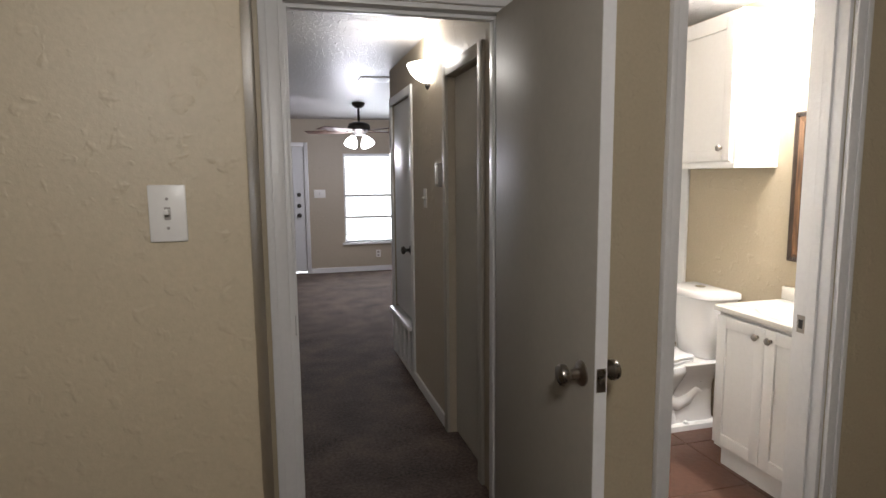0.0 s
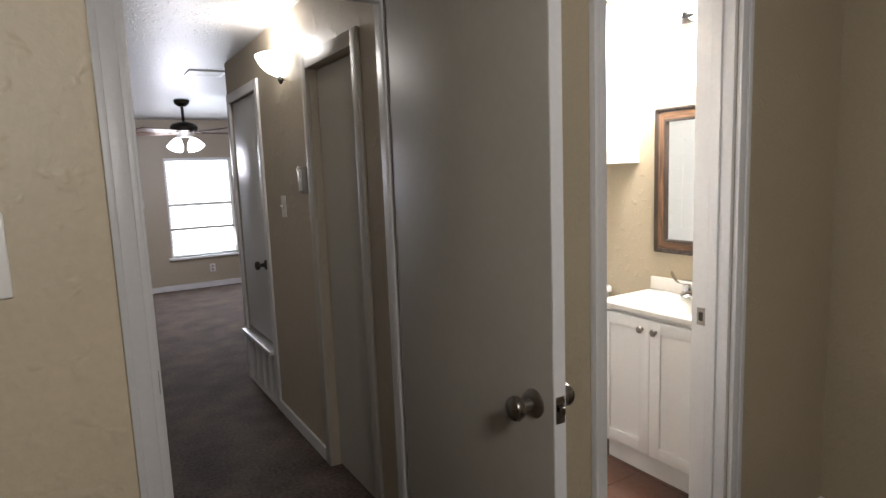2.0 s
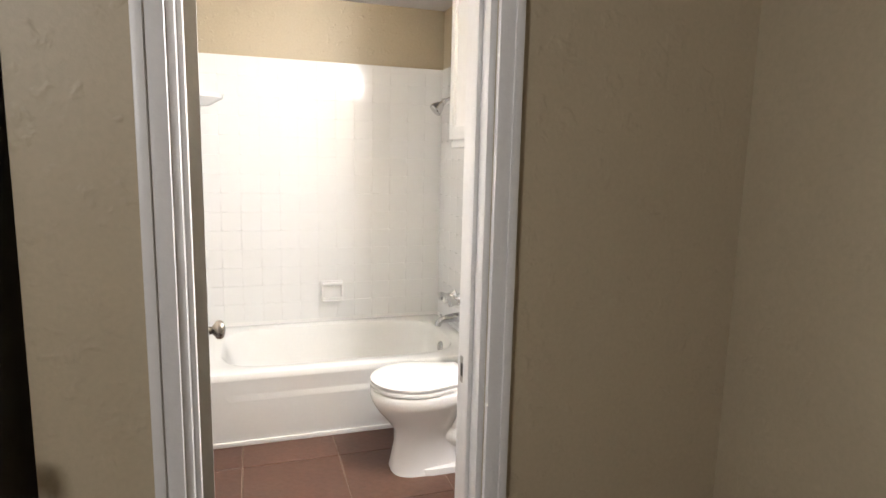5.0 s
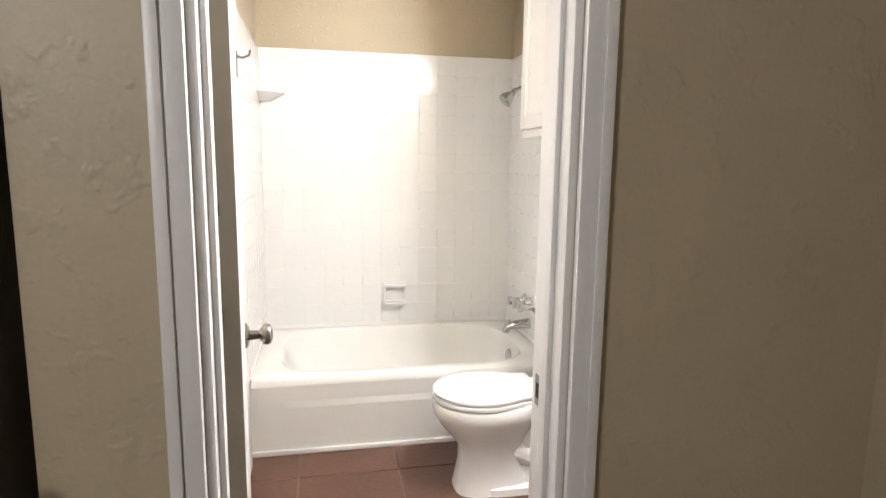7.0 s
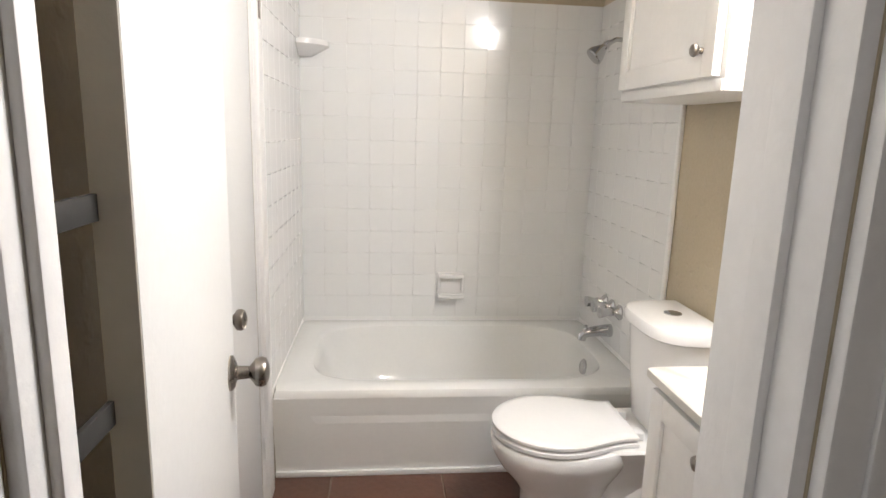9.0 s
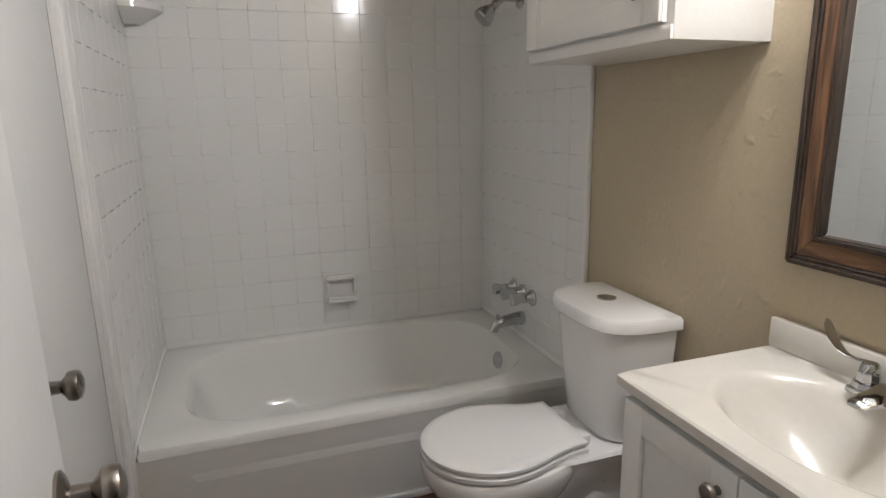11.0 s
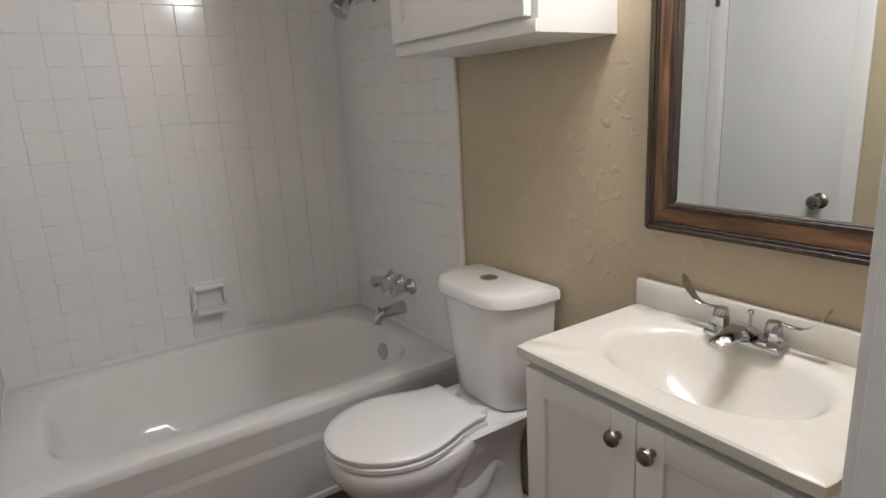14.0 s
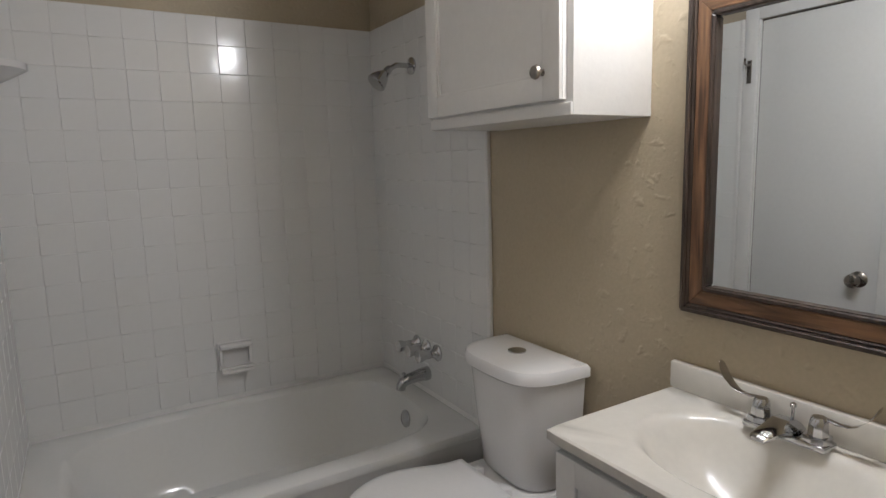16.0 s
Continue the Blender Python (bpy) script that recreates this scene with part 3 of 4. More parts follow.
for k in range(38):
    bm = boxes((W0 + 0.012, W1 - 0.012, -0.011, 0.011, -0.0008, 0.0008))
    bmesh.ops.rotate(bm, verts=bm.verts, cent=(0, 0, 0), matrix=Matrix.Rotation(radians(-18), 3, "X"))
    bmesh.ops.translate(bm, verts=bm.verts, vec=(0, FAR + 0.003, WZ0 + 0.02 + k * 0.0335))
    part("slat", bm, BLIND, blinds)
solid("backdrop", boxes((-0.5, 3.4, FAR + 0.9, FAR + 0.92, -0.5, 3.0)), OUTSIDE, "bright overexposed daylight outside the window", "backdrop")
ol = thing("wall_outlet", (1.9, FAR, 0.26), "white power outlet under the window", "outlet")
part("plate", boxes((1.865, 1.935, FAR - 0.006, FAR, 0.205, 0.315), bev=0.003), IVORY, ol)
part("socket", boxes((1.885, 1.915, FAR - 0.009, FAR - 0.006, 0.268, 0.295), (1.885, 1.915, FAR - 0.009, FAR - 0.006, 0.222, 0.249), bev=0.001), GREYPLASTIC, ol)

FX, FY = 1.40, 7.05
fan = thing("ceiling_fan", (FX, FY, HZ), "ceiling fan with dark blades and lit glass shades", "ceiling fan")
part("canopy", lathe(bmesh.new(), (FX, FY, HZ), (0, 0, -1), [(0, 0.075), (0.03, 0.07), (0.06, 0.035)]), BRONZE, fan)
part("downrod", tube(bmesh.new(), (FX, FY, HZ - 0.05), (FX, FY, 2.02), 0.014), BRONZE, fan)
part("motor", lathe(bmesh.new(), (FX, FY, 2.03), (0, 0, -1), [(0, 0.05), (0.02, 0.11), (0.05, 0.13), (0.09, 0.125), (0.12, 0.08), (0.15, 0.06)]), BRONZE, fan)
for k in range(5):
    a = radians(72 * k + 8)
    bm = bmesh.new()
    box(bm, 0.17, 0.64, -0.062, 0.062, -0.004, 0.004, bev=0.003)
    box(bm, 0.10, 0.20, -0.018, 0.018, -0.010, -0.0045)
    m = Matrix.Translation((FX, FY, 1.925)) @ Matrix.Rotation(a, 4, "Z") @ Matrix.Rotation(radians(11), 4, "X")
    bmesh.ops.transform(bm, matrix=m, verts=bm.verts)
    part("blade", bm, BLADE, fan)
for k in range(4):
    a = radians(90 * k + 40)
    c = (FX + 0.09 * math.cos(a), FY + 0.09 * math.sin(a), 1.86)
    part("shade", lathe(bmesh.new(), c, (0.55 * math.cos(a), 0.55 * math.sin(a), -1), [(0, 0.025), (0.03, 0.045), (0.07, 0.066), (0.105, 0.075), (0.11, 0.06)]), FANGLASS, fan, "frosted lit glass shade")
vent = thing("ceiling_vent", (1.32, 5.35, HZ), "white slatted ceiling air vent", "vent")
part("vent_frame", boxes((1.20, 1.46, 5.25, 5.27, HZ - 0.012, HZ), (1.20, 1.46, 5.45, 5.47, HZ - 0.012, HZ), (1.20, 1.22, 5.27, 5.45, HZ - 0.012, HZ), (1.44, 1.46, 5.27, 5.45, HZ - 0.012, HZ)), TRIM, vent)
part("backing", boxes((1.22, 1.44, 5.27, 5.45, HZ - 0.003, HZ - 0.001)), DARK, vent)
for k in range(4):
    part("slat", boxes((1.22, 1.44, 5.295 + k * 0.042, 5.315 + k * 0.042, HZ - 0.010, HZ - 0.004)), TRIM, vent)

# ---- bathroom things ----
RIM, TF = 0.375, 3.385
tub = thing("bathtub", ((XL + XR) / 2, 3.8, 0), "white enamelled alcove bathtub with panelled apron", "bathtub")
cx, cy = (XL + XR) / 2, (TF + YB) / 2
hx, hy = (XR - XL) / 2 - 0.004, (YB - TF) / 2 - 0.002
bm = bmesh.new()
rr = [ring(bm, cx, cy, RIM - 0.032, hx, hy, 60, 96), ring(bm, cx, cy, RIM - 0.014, hx, hy, 60, 96), ring(bm, cx, cy, RIM - 0.003, hx - 0.004, hy - 0.006, 50, 96), ring(bm, cx, cy, RIM, hx - 0.012, hy - 0.016, 30, 96),
      ring(bm, cx + 0.01, cy + 0.01, RIM, hx - 0.095, hy - 0.075, 5, 96), ring(bm, cx + 0.01, cy + 0.01, RIM - 0.008, hx - 0.108, hy - 0.088, 4.6, 96), ring(bm, cx + 0.012, cy + 0.01, RIM - 0.05, hx - 0.122, hy - 0.10, 4.2, 96),
      ring(bm, cx + 0.03, cy + 0.01, 0.14, hx - 0.175, hy - 0.135, 3.8, 96), ring(bm, cx + 0.045, cy + 0.01, 0.085, hx - 0.225, hy - 0.165, 3.4, 96), ring(bm, cx + 0.05, cy + 0.01, 0.065, hx - 0.30, hy - 0.22, 3.0, 96)]
loft(bm, rr, (False, True))
part("basin", bm, ENAMEL, tub)
bm = bmesh.new()
sec = [(TF + 0.002, RIM - 0.032), (TF + 0.008, RIM - 0.06), (TF + 0.05, 0.0), (TF + 0.09, 0.0), (TF + 0.06, RIM - 0.032)]
a = [bm.verts.new((XL + 0.004, y, z)) for y, z in sec]
b = [bm.verts.new((XR - 0.004, y, z)) for y, z in sec]
loft(bm, [a, b])
part("apron", bm, ENAMEL, tub)
bm = bmesh.new()
q = [(1.60, 0.275), (XR - 0.05, 0.275), (XR - 0.05, 0.055), (1.73, 0.055)]
fr = [bm.verts.new((x, TF + 0.018 + (0.275 - z) * 0.126, z)) for x, z in q]
bk = [bm.verts.new((x + dx, TF + 0.0145 + (0.275 - z) * 0.126, z + dz)) for (x, z), dx, dz in zip(q, (0.014, -0.01, -0.01, 0.010), (-0.01, -0.01, 0.01, 0.01))]
loft(bm, [fr, bk])
part("apron_panel", bm, ENAMEL, tub)
part("caulk_strip", boxes((XL + 0.004, XR - 0.004, TF + 0.035, TF + 0.0495, 0.0, 0.022), bev=0.002), TRIM, tub, "white strip along the floor")
part("overflow", lathe(bmesh.new(), (XR - 0.122, 3.788, 0.292), (-1, 0, 0.12), [(0, 0.036), (0.006, 0.036), (0.011, 0.03), (0.012, 0.004)]), CHROME, tub, "chrome overflow plate")

sp = thing("tub_spout", (XR - 0.02, 3.785, 0.45), "chrome tub spout on the tiled wall", "spout")
bm = path_tube(bmesh.new(), [(XR - 0.012, 3.785, 0.468), (XR - 0.022, 3.785, 0.468), (XR - 0.06, 3.785, 0.467), (XR - 0.11, 3.785, 0.461), (XR - 0.132, 3.785, 0.454), (XR - 0.142, 3.785, 0.440), (XR - 0.144, 3.785, 0.424)], [0.030, 0.030, 0.026, 0.0225, 0.022, 0.020, 0.019])
part("spout_body", bm, CHROME, sp)
part("diverter_knob", lathe(bmesh.new(), (XR - 0.128, 3.785, 0.474), (0, 0, 1), [(0, 0.004), (0.010, 0.004), (0.012, 0.008), (0.019, 0.008), (0.021, 0.003)], 12), CHROME, sp)
hv = thing("tub_valves", (XR - 0.02, 3.785, 0.58), "three chrome tub valve handles on the tiled wall", "faucet")
for dy in (-0.085, 0.0, 0.085):
    part("escutcheon", lathe(bmesh.new(), (XR - 0.011, 3.785 + dy, 0.58), (-1, 0, 0), [(0, 0.034), (0.006, 0.034), (0.02, 0.018), (0.035, 0.015)]), CHROME, hv)
    part("valve_handle", lathe(bmesh.new(), (XR - 0.044, 3.785 + dy, 0.58), (-1, 0, 0), [(0, 0.014), (0.008, 0.020), (0.026, 0.017), (0.052, 0.026), (0.062, 0.026), (0.066, 0.018), (0.067, 0.006)], 8), CHROME, hv)
sh = thing("shower_head", (XR - 0.02, 3.838, 1.73), "chrome shower head on a bent arm", "shower head")
part("flange", lathe(bmesh.new(), (XR - 0.011, 3.838, 1.735), (-1, 0, 0), [(0, 0.034), (0.005, 0.034), (0.014, 0.016)]), CHROME, sh)
part("arm", path_tube(bmesh.new(), [(XR - 0.012, 3.838, 1.735), (XR - 0.05, 3.838, 1.735), (XR - 0.08, 3.838, 1.735), (XR - 0.115, 3.838, 1.715)], [0.010] * 4), CHROME, sh)
part("head", lathe(bmesh.new(), (XR - 0.108, 3.838, 1.722), (-0.72, 0, -0.69), [(0, 0.013), (0.018, 0.017), (0.026, 0.014), (0.04, 0.022), (0.07, 0.037), (0.088, 0.040), (0.093, 0.036), (0.094, 0.01)]), CHROME, sh)

# ceramic soap dish and corner towel holder
sd = thing("soap_dish", (2.22, YB - 0.01, 0.57), "white ceramic soap dish set in the tile", "soap dish")
part("dish_back", boxes((2.152, 2.292, YB - 0.026, YB - 0.010, 0.506, 0.632), bev=0.006), PORCELAIN, sd)
bm = bmesh.new()
for y0, y1, z0, z1 in ((YB - 0.082, YB - 0.0265, 0.508, 0.524), (YB - 0.082, YB - 0.070, 0.5245, 0.536)):
    box(bm, 2.157, 2.287, y0, y1, z0, z1, bev=0.005)
part("dish_tray", bm, PORCELAIN, sd)
part("dish_grip", boxes((2.157, 2.287, YB - 0.068, YB - 0.0265, 0.606, 0.629), bev=0.010), PORCELAIN, sd)
for x0 in (2.155, 2.274):
    part("dish_side", boxes((x0, x0 + 0.015, YB - 0.048, YB - 0.0265, 0.5365, 0.6055), bev=0.005), PORCELAIN, sd)
cs = thing("corner_shelf", (XL + 0.012, YB - 0.012, 1.70), "white ceramic corner shelf with rounded front", "shelf")
bm = bmesh.new()
lo, up = [], []
for z, r, out in ((1.655, 0.055, lo), (1.70, 0.135, up)):
    out.append(bm.verts.new((XL + 0.013, YB - 0.013, z)))
    for k in range(13):
        g = radians(90 * k / 12)
        out.append(bm.verts.new((XL + 0.013 + r * math.cos(g), YB - 0.013 - r * math.sin(g), z)))
top = [bm.verts.new(v.co + Vector((0, 0, 0.022))) for v in up]
loft(bm, [lo, up, top])
part("shelf_body", bm, PORCELAIN, cs)

# toilet
TY = 3.03
wc = thing("toilet", (2.55, TY, 0), "white porcelain toilet with closed lid", "toilet")
bm = bmesh.new()
loft(bm, [ring(bm, 2.49, TY, 0.0, 0.165, 0.110, 3.2), ring(bm, 2.49, TY, 0.03, 0.160, 0.104, 3.0), ring(bm, 2.485, TY, 0.12, 0.140, 0.096, 2.6), ring(bm, 2.48, TY, 0.19, 0.138, 0.100, 2.3), ring(bm, 2.472, TY, 0.24, 0.165, 0.122, 2.2), ring(bm, 2.466, TY, 0.285, 0.198, 0.150, 2.2),
          ring(bm, 2.462, TY, 0.325, 0.218, 0.171, 2.2), ring(bm, 2.462, TY, 0.345, 0.225, 0.179, 2.2), ring(bm, 2.462, TY, 0.378, 0.227, 0.181, 2.2), ring(bm, 2.462, TY, 0.387, 0.222, 0.176, 2.2), ring(bm, 2.462, TY, 0.389, 0.21, 0.165, 2.2)])
part("bowl", bm, PORCELAIN, wc)
bm = bmesh.new()
loft(bm, [ring(bm, 2.655, TY, 0.0, 0.225, 0.118, 7), ring(bm, 2.655, TY, 0.028, 0.222, 0.115, 7), ring(bm, 2.655, TY, 0.036, 0.212, 0.105, 6)])
part("foot", bm, PORCELAIN, wc)
bm = bmesh.new()
loft(bm, [ring(bm, 2.715, TY, 0.034, 0.150, 0.088, 5), ring(bm, 2.72, TY, 0.10, 0.145, 0.078, 4.5), ring(bm, 2.72, TY, 0.24, 0.145, 0.080, 4.5), ring(bm, 2.72, TY, 0.31, 0.15, 0.105, 4.5), ring(bm, 2.715, TY, 0.35, 0.165, 0.135, 5), ring(bm, 2.71, TY, 0.385, 0.178, 0.150, 6), ring(bm, 2.71, TY, 0.394, 0.172, 0.144, 6)])
part("pedestal", bm, PORCELAIN, wc)
for side in (-1, 1):
    bm = path_tube(bmesh.new(), [(2.50, TY + side * 0.038, 0.22), (2.56, TY + side * 0.044, 0.165), (2.62, TY + side * 0.046, 0.14), (2.68, TY + side * 0.046, 0.165), (2.73, TY + side * 0.042, 0.215), (2.785, TY + side * 0.038, 0.20), (2.82, TY + side * 0.034, 0.10)], [0.03, 0.044, 0.050, 0.048, 0.044, 0.040, 0.034])
    part("trapway", bm, PORCELAIN, wc)
    part("bolt_cap", lathe(bmesh.new(), (2.66, TY + side * 0.098, 0.034), (0, 0, 1), [(0, 0.016), (0.012, 0.013), (0.016, 0.004)]), PORCELAIN, wc)
part("bolt_hole", tube(bmesh.new(), (2.755, TY - 0.088, 0.275), (2.755, TY - 0.060, 0.275), 0.014), DARK, wc)


def lid_outline(bm, z, grow):
    """A long rounded nose, sides that draw in, and a straight edge at the hinges."""
    side = []
    for k in range(25):
        g = math.pi / 2 * k / 24
        side.append((2.435 - (0.198 + grow) * math.cos(g), (0.178 + grow) * math.sin(g)))
    for k in range(1, 17):
        u = k / 16
        side.append((2.435 + (0.235 + grow) * u, grow + 0.126 + 0.052 * (0.5 + 0.5 * math.cos(math.pi * min(1, u * 1.06)))))
    return [bm.verts.new((x, TY + y, z)) for x, y in side] + [bm.verts.new((x, TY - y, z)) for x, y in side[:0:-1]]


bm = bmesh.new()
loft(bm, [lid_outline(bm, 0.392, -0.004), lid_outline(bm, 0.396, 0.002), lid_outline(bm, 0.407, 0.002), lid_outline(bm, 0.411, -0.004)])
part("seat_ring", bm, SEATPLASTIC, wc)
bm = bmesh.new()
loft(bm, [lid_outline(bm, 0.4155, -0.005), lid_outline(bm, 0.419, 0.001), lid_outline(bm, 0.428, 0.001), lid_outline(bm, 0.433, -0.005), lid_outline(bm, 0.436, -0.025)])
part("lid", bm, SEATPLASTIC, wc)
for dy in (-0.088, 0.052):
    part("hinge", boxes((2.672, 2.706, TY + dy, TY + dy + 0.036, 0.394, 0.424), bev=0.006), SEATPLASTIC, wc)


def tank_ring(bm, z, back, deep, half, n=3.6):
    """Flat at the wall, bowed at the front with rounded corners."""
    out = []
    for k in range(41):
        g = math.pi * (k / 40 - 0.5)
        c, s = max(0.0, math.cos(g)), math.sin(g)
        out.append(bm.verts.new((back - deep * c ** (2 / n), TY + 0.009 + half * math.copysign(abs(s) ** (2 / n), s), z)))
    return out


bm = bmesh.new()
loft(bm, [tank_ring(bm, 0.395, 2.895, 0.150, 0.134), tank_ring(bm, 0.41, 2.90, 0.168, 0.148), tank_ring(bm, 0.56, 2.902, 0.186, 0.168), tank_ring(bm, 0.735, 2.902, 0.200, 0.181)])
part("tank", bm, PORCELAIN, wc)
bm = bmesh.new()
loft(bm, [tank_ring(bm, 0.7365, 2.906, 0.218, 0.187), tank_ring(bm, 0.742, 2.910, 0.228, 0.193), tank_ring(bm, 0.766, 2.910, 0.228, 0.193), tank_ring(bm, 0.776, 2.905, 0.216, 0.187), tank_ring(bm, 0.781, 2.895, 0.185, 0.165)])
part("tank_lid", bm, PORCELAIN, wc)
part("flush_button", lathe(bmesh.new(), (2.81, TY + 0.02, 0.780), (0, 0, 1), [(0, 0.028), (0.004, 0.028), (0.006, 0.022), (0.0065, 0.003)]), CHROME, wc, "round chrome flush button")
wv = thing("water_valve", (XR - 0.01, 2.72, 0.16), "small chrome water supply valve behind the toilet", "valve")
part("stem", tube(bmesh.new(), (XR, 2.72, 0.16), (XR - 0.06, 2.72, 0.16), 0.009), CHROME, wv)
part("supply_hose", path_tube(bmesh.new(), [(XR - 0.055, 2.72, 0.165), (XR - 0.06, 2.74, 0.24), (XR - 0.08, 2.85, 0.33), (XR - 0.09, 2.90, 0.40)], [0.006] * 4), CHROME, wv)

# vanity
V0, V1, VX = 1.965, 2.575, 2.53
vc = (V0 + V1) / 2
van = thing("vanity_cabinet", (2.73, vc, 0), "white shaker vanity cabinet with two doors", "cabinet")
part("body", boxes((VX + 0.020, XR, V0 + 0.01, V0 + 0.026, 0.10, 0.772), (VX + 0.020, XR, V1 - 0.026, V1 - 0.01, 0.10, 0.772), (VX + 0.020, XR, V0 + 0.0265, V1 - 0.0265, 0.10, 0.116), (XR - 0.012, XR, V0 + 0.0265, V1 - 0.0265, 0.1165, 0.772), bev=0.001), WHITE, van)
part("toe_kick", boxes((VX + 0.045, XR, V0 + 0.02, V1 - 0.02, 0.0, 0.0995)), WHITE, van)
part("face_frame", boxes((VX + 0.010, VX + 0.0195, V0 + 0.01, V1 - 0.01, 0.10, 0.772)), WHITE, van)
for a, b, ky in ((V0 + 0.018, vc - 0.0015, vc - 0.035), (vc + 0.0015, V1 - 0.018, vc + 0.038)):
    d = part("door", boxes((VX - 0.002, VX + 0.0095, a, b, 0.125, 0.755)), WHITE, van)
    bm = bmesh.new()
    for r in ((a, a + 0.055, 0.125, 0.755), (b - 0.055, b, 0.125, 0.755), (a + 0.055, b - 0.055, 0.125, 0.18), (a + 0.055, b - 0.055, 0.70, 0.755)):
        box(bm, VX - 0.012, VX - 0.0025, r[0], r[1], r[2], r[3], bev=0.0015)
    part("door_frame", bm, WHITE, d)
    part("door_knob", lathe(bmesh.new(), (VX - 0.012, ky, 0.708), (-1, 0, 0), [(0, 0.008), (0.010, 0.006), (0.014, 0.013), (0.020, 0.0165), (0.026, 0.014), (0.029, 0.004)]), NICKEL, d, "satin nickel knob")
vt = thing("bathroom_sink", (2.73, vc, 0.775), "off-white cultured marble top with oval basin", "sink")
bx, by, bz = 2.722, vc + 0.0, 0.80
bm = bmesh.new()
x0, x1 = 2.508, XR - 0.002
y0, y1 = V0 - 0.002, V1 + 0.004
mx, my = (x0 + x1) / 2, (y0 + y1) / 2
ax, ay = (x1 - x0) / 2, (y1 - y0) / 2
loft(bm, [ring(bm, mx, my, 0.774, ax - 0.003, ay - 0.003, 60, 96), ring(bm, mx, my, 0.777, ax, ay, 60, 96), ring(bm, mx, my, 0.796, ax, ay, 60, 96), ring(bm, mx, my, bz, ax - 0.005, ay - 0.005, 50, 96),
          ring(bm, bx, by, bz - 0.000, 0.160, 0.232, 2.1, 96), ring(bm, bx, by, bz - 0.002, 0.153, 0.224, 2.1, 96), ring(bm, bx, by, bz - 0.007, 0.146, 0.214, 2.1, 96), ring(bm, bx, by, bz - 0.018, 0.138, 0.203, 2.1, 96), ring(bm, bx, by, bz - 0.040, 0.126, 0.186, 2.1, 96), ring(bm, bx - 0.004, by, bz - 0.070, 0.108, 0.160, 2.1, 96), ring(bm, bx - 0.010, by, bz - 0.100, 0.082, 0.122, 2.1, 96), ring(bm, bx - 0.016, by, bz - 0.125, 0.052, 0.075, 2.1, 96), ring(bm, bx - 0.02, by, bz - 0.138, 0.028, 0.035, 2.1, 96)], (False, True))
part("counter_basin", bm, MARBLE, vt)
part("backsplash", boxes((XR - 0.022, XR - 0.001, y0, y1, bz, 0.866), bev=0.005), MARBLE, vt)
part("drain", lathe(bmesh.new(), (bx - 0.02, by, bz - 0.138), (0, 0, 1), [(0, 0.024), (0.003, 0.024), (0.004, 0.019), (0.001, 0.016)]), CHROME, vt, "chrome drain ring")
part("drain_hole", tube(bmesh.new(), (bx - 0.02, by, bz - 0.1368), (bx - 0.02, by, bz - 0.1345), 0.015), DARK, vt)

fa = thing("sink_faucet", (2.868, by + 0.01, bz), "chrome two-handle sink faucet with blade levers", "faucet")
FXX, FYY = 2.872, by + 0.01
part("base", boxes((FXX - 0.026, FXX + 0.022, FYY - 0.080, FYY + 0.080, bz, bz + 0.014), bev=0.005), CHROME, fa)
bm = bmesh.new()
rings = []
for x, w, z0, z1 in ((FXX + 0.016, 0.026, 0.012, 0.030), (FXX - 0.005, 0.027, 0.012, 0.042), (FXX - 0.035, 0.025, 0.016, 0.044), (FXX - 0.075, 0.021, 0.024, 0.038), (FXX - 0.102, 0.017, 0.022, 0.031), (FXX - 0.108, 0.013, 0.020, 0.027)):
    rings.append([bm.verts.new(p) for p in ((x, FYY - w, bz + z0), (x, FYY + w, bz + z0), (x, FYY + w, bz + z0 * 0.5 + z1 * 0.5), (x, FYY + w * 0.6, bz + z1), (x, FYY - w * 0.6, bz + z1), (x, FYY - w, bz + z0 * 0.5 + z1 * 0.5))])
loft(bm, rings)
part("spout", bm, CHROME, fa)
part("lift_rod", lathe(bmesh.new(), (FXX + 0.014, FYY, bz + 0.02), (0, 0, 1), [(0, 0.003), (0.035, 0.003), (0.038, 0.006), (0.044, 0.006), (0.047, 0.002)]), CHROME, fa)
for sgn in (-1, 1):
    c = FYY + sgn * 0.055
    hd = part("handle_hub", lathe(bmesh.new(), (FXX, c, bz + 0.014), (0, 0, 1), [(0, 0.027), (0.010, 0.025), (0.012, 0.019), (0.026, 0.018), (0.042, 0.0155), (0.047, 0.012), (0.048, 0.004)], 8), CHROME, fa)
    # wrist blade: a thin stem that turns up into a rounded paddle
    bm = bmesh.new()
    rg = []
    for d, z, w, h in ((0.006, 0.058, 0.006, 0.003), (0.030, 0.055, 0.006, 0.003), (0.050, 0.057, 0.008, 0.003), (0.066, 0.066, 0.011, 0.0035), (0.080, 0.080, 0.013, 0.0035), (0.090, 0.096, 0.013, 0.003), (0.094, 0.106, 0.010, 0.0025), (0.096, 0.111, 0.004, 0.002)):
        rg.append([bm.verts.new((FXX + 0.006 + w * math.cos(a), c + sgn * (d + h * math.sin(a) * 0.8), bz + z + h * math.sin(a))) for a in [2 * math.pi * k / 12 for k in range(12)]])
    loft(bm, rg)
    part("lever", bm, CHROME, hd)

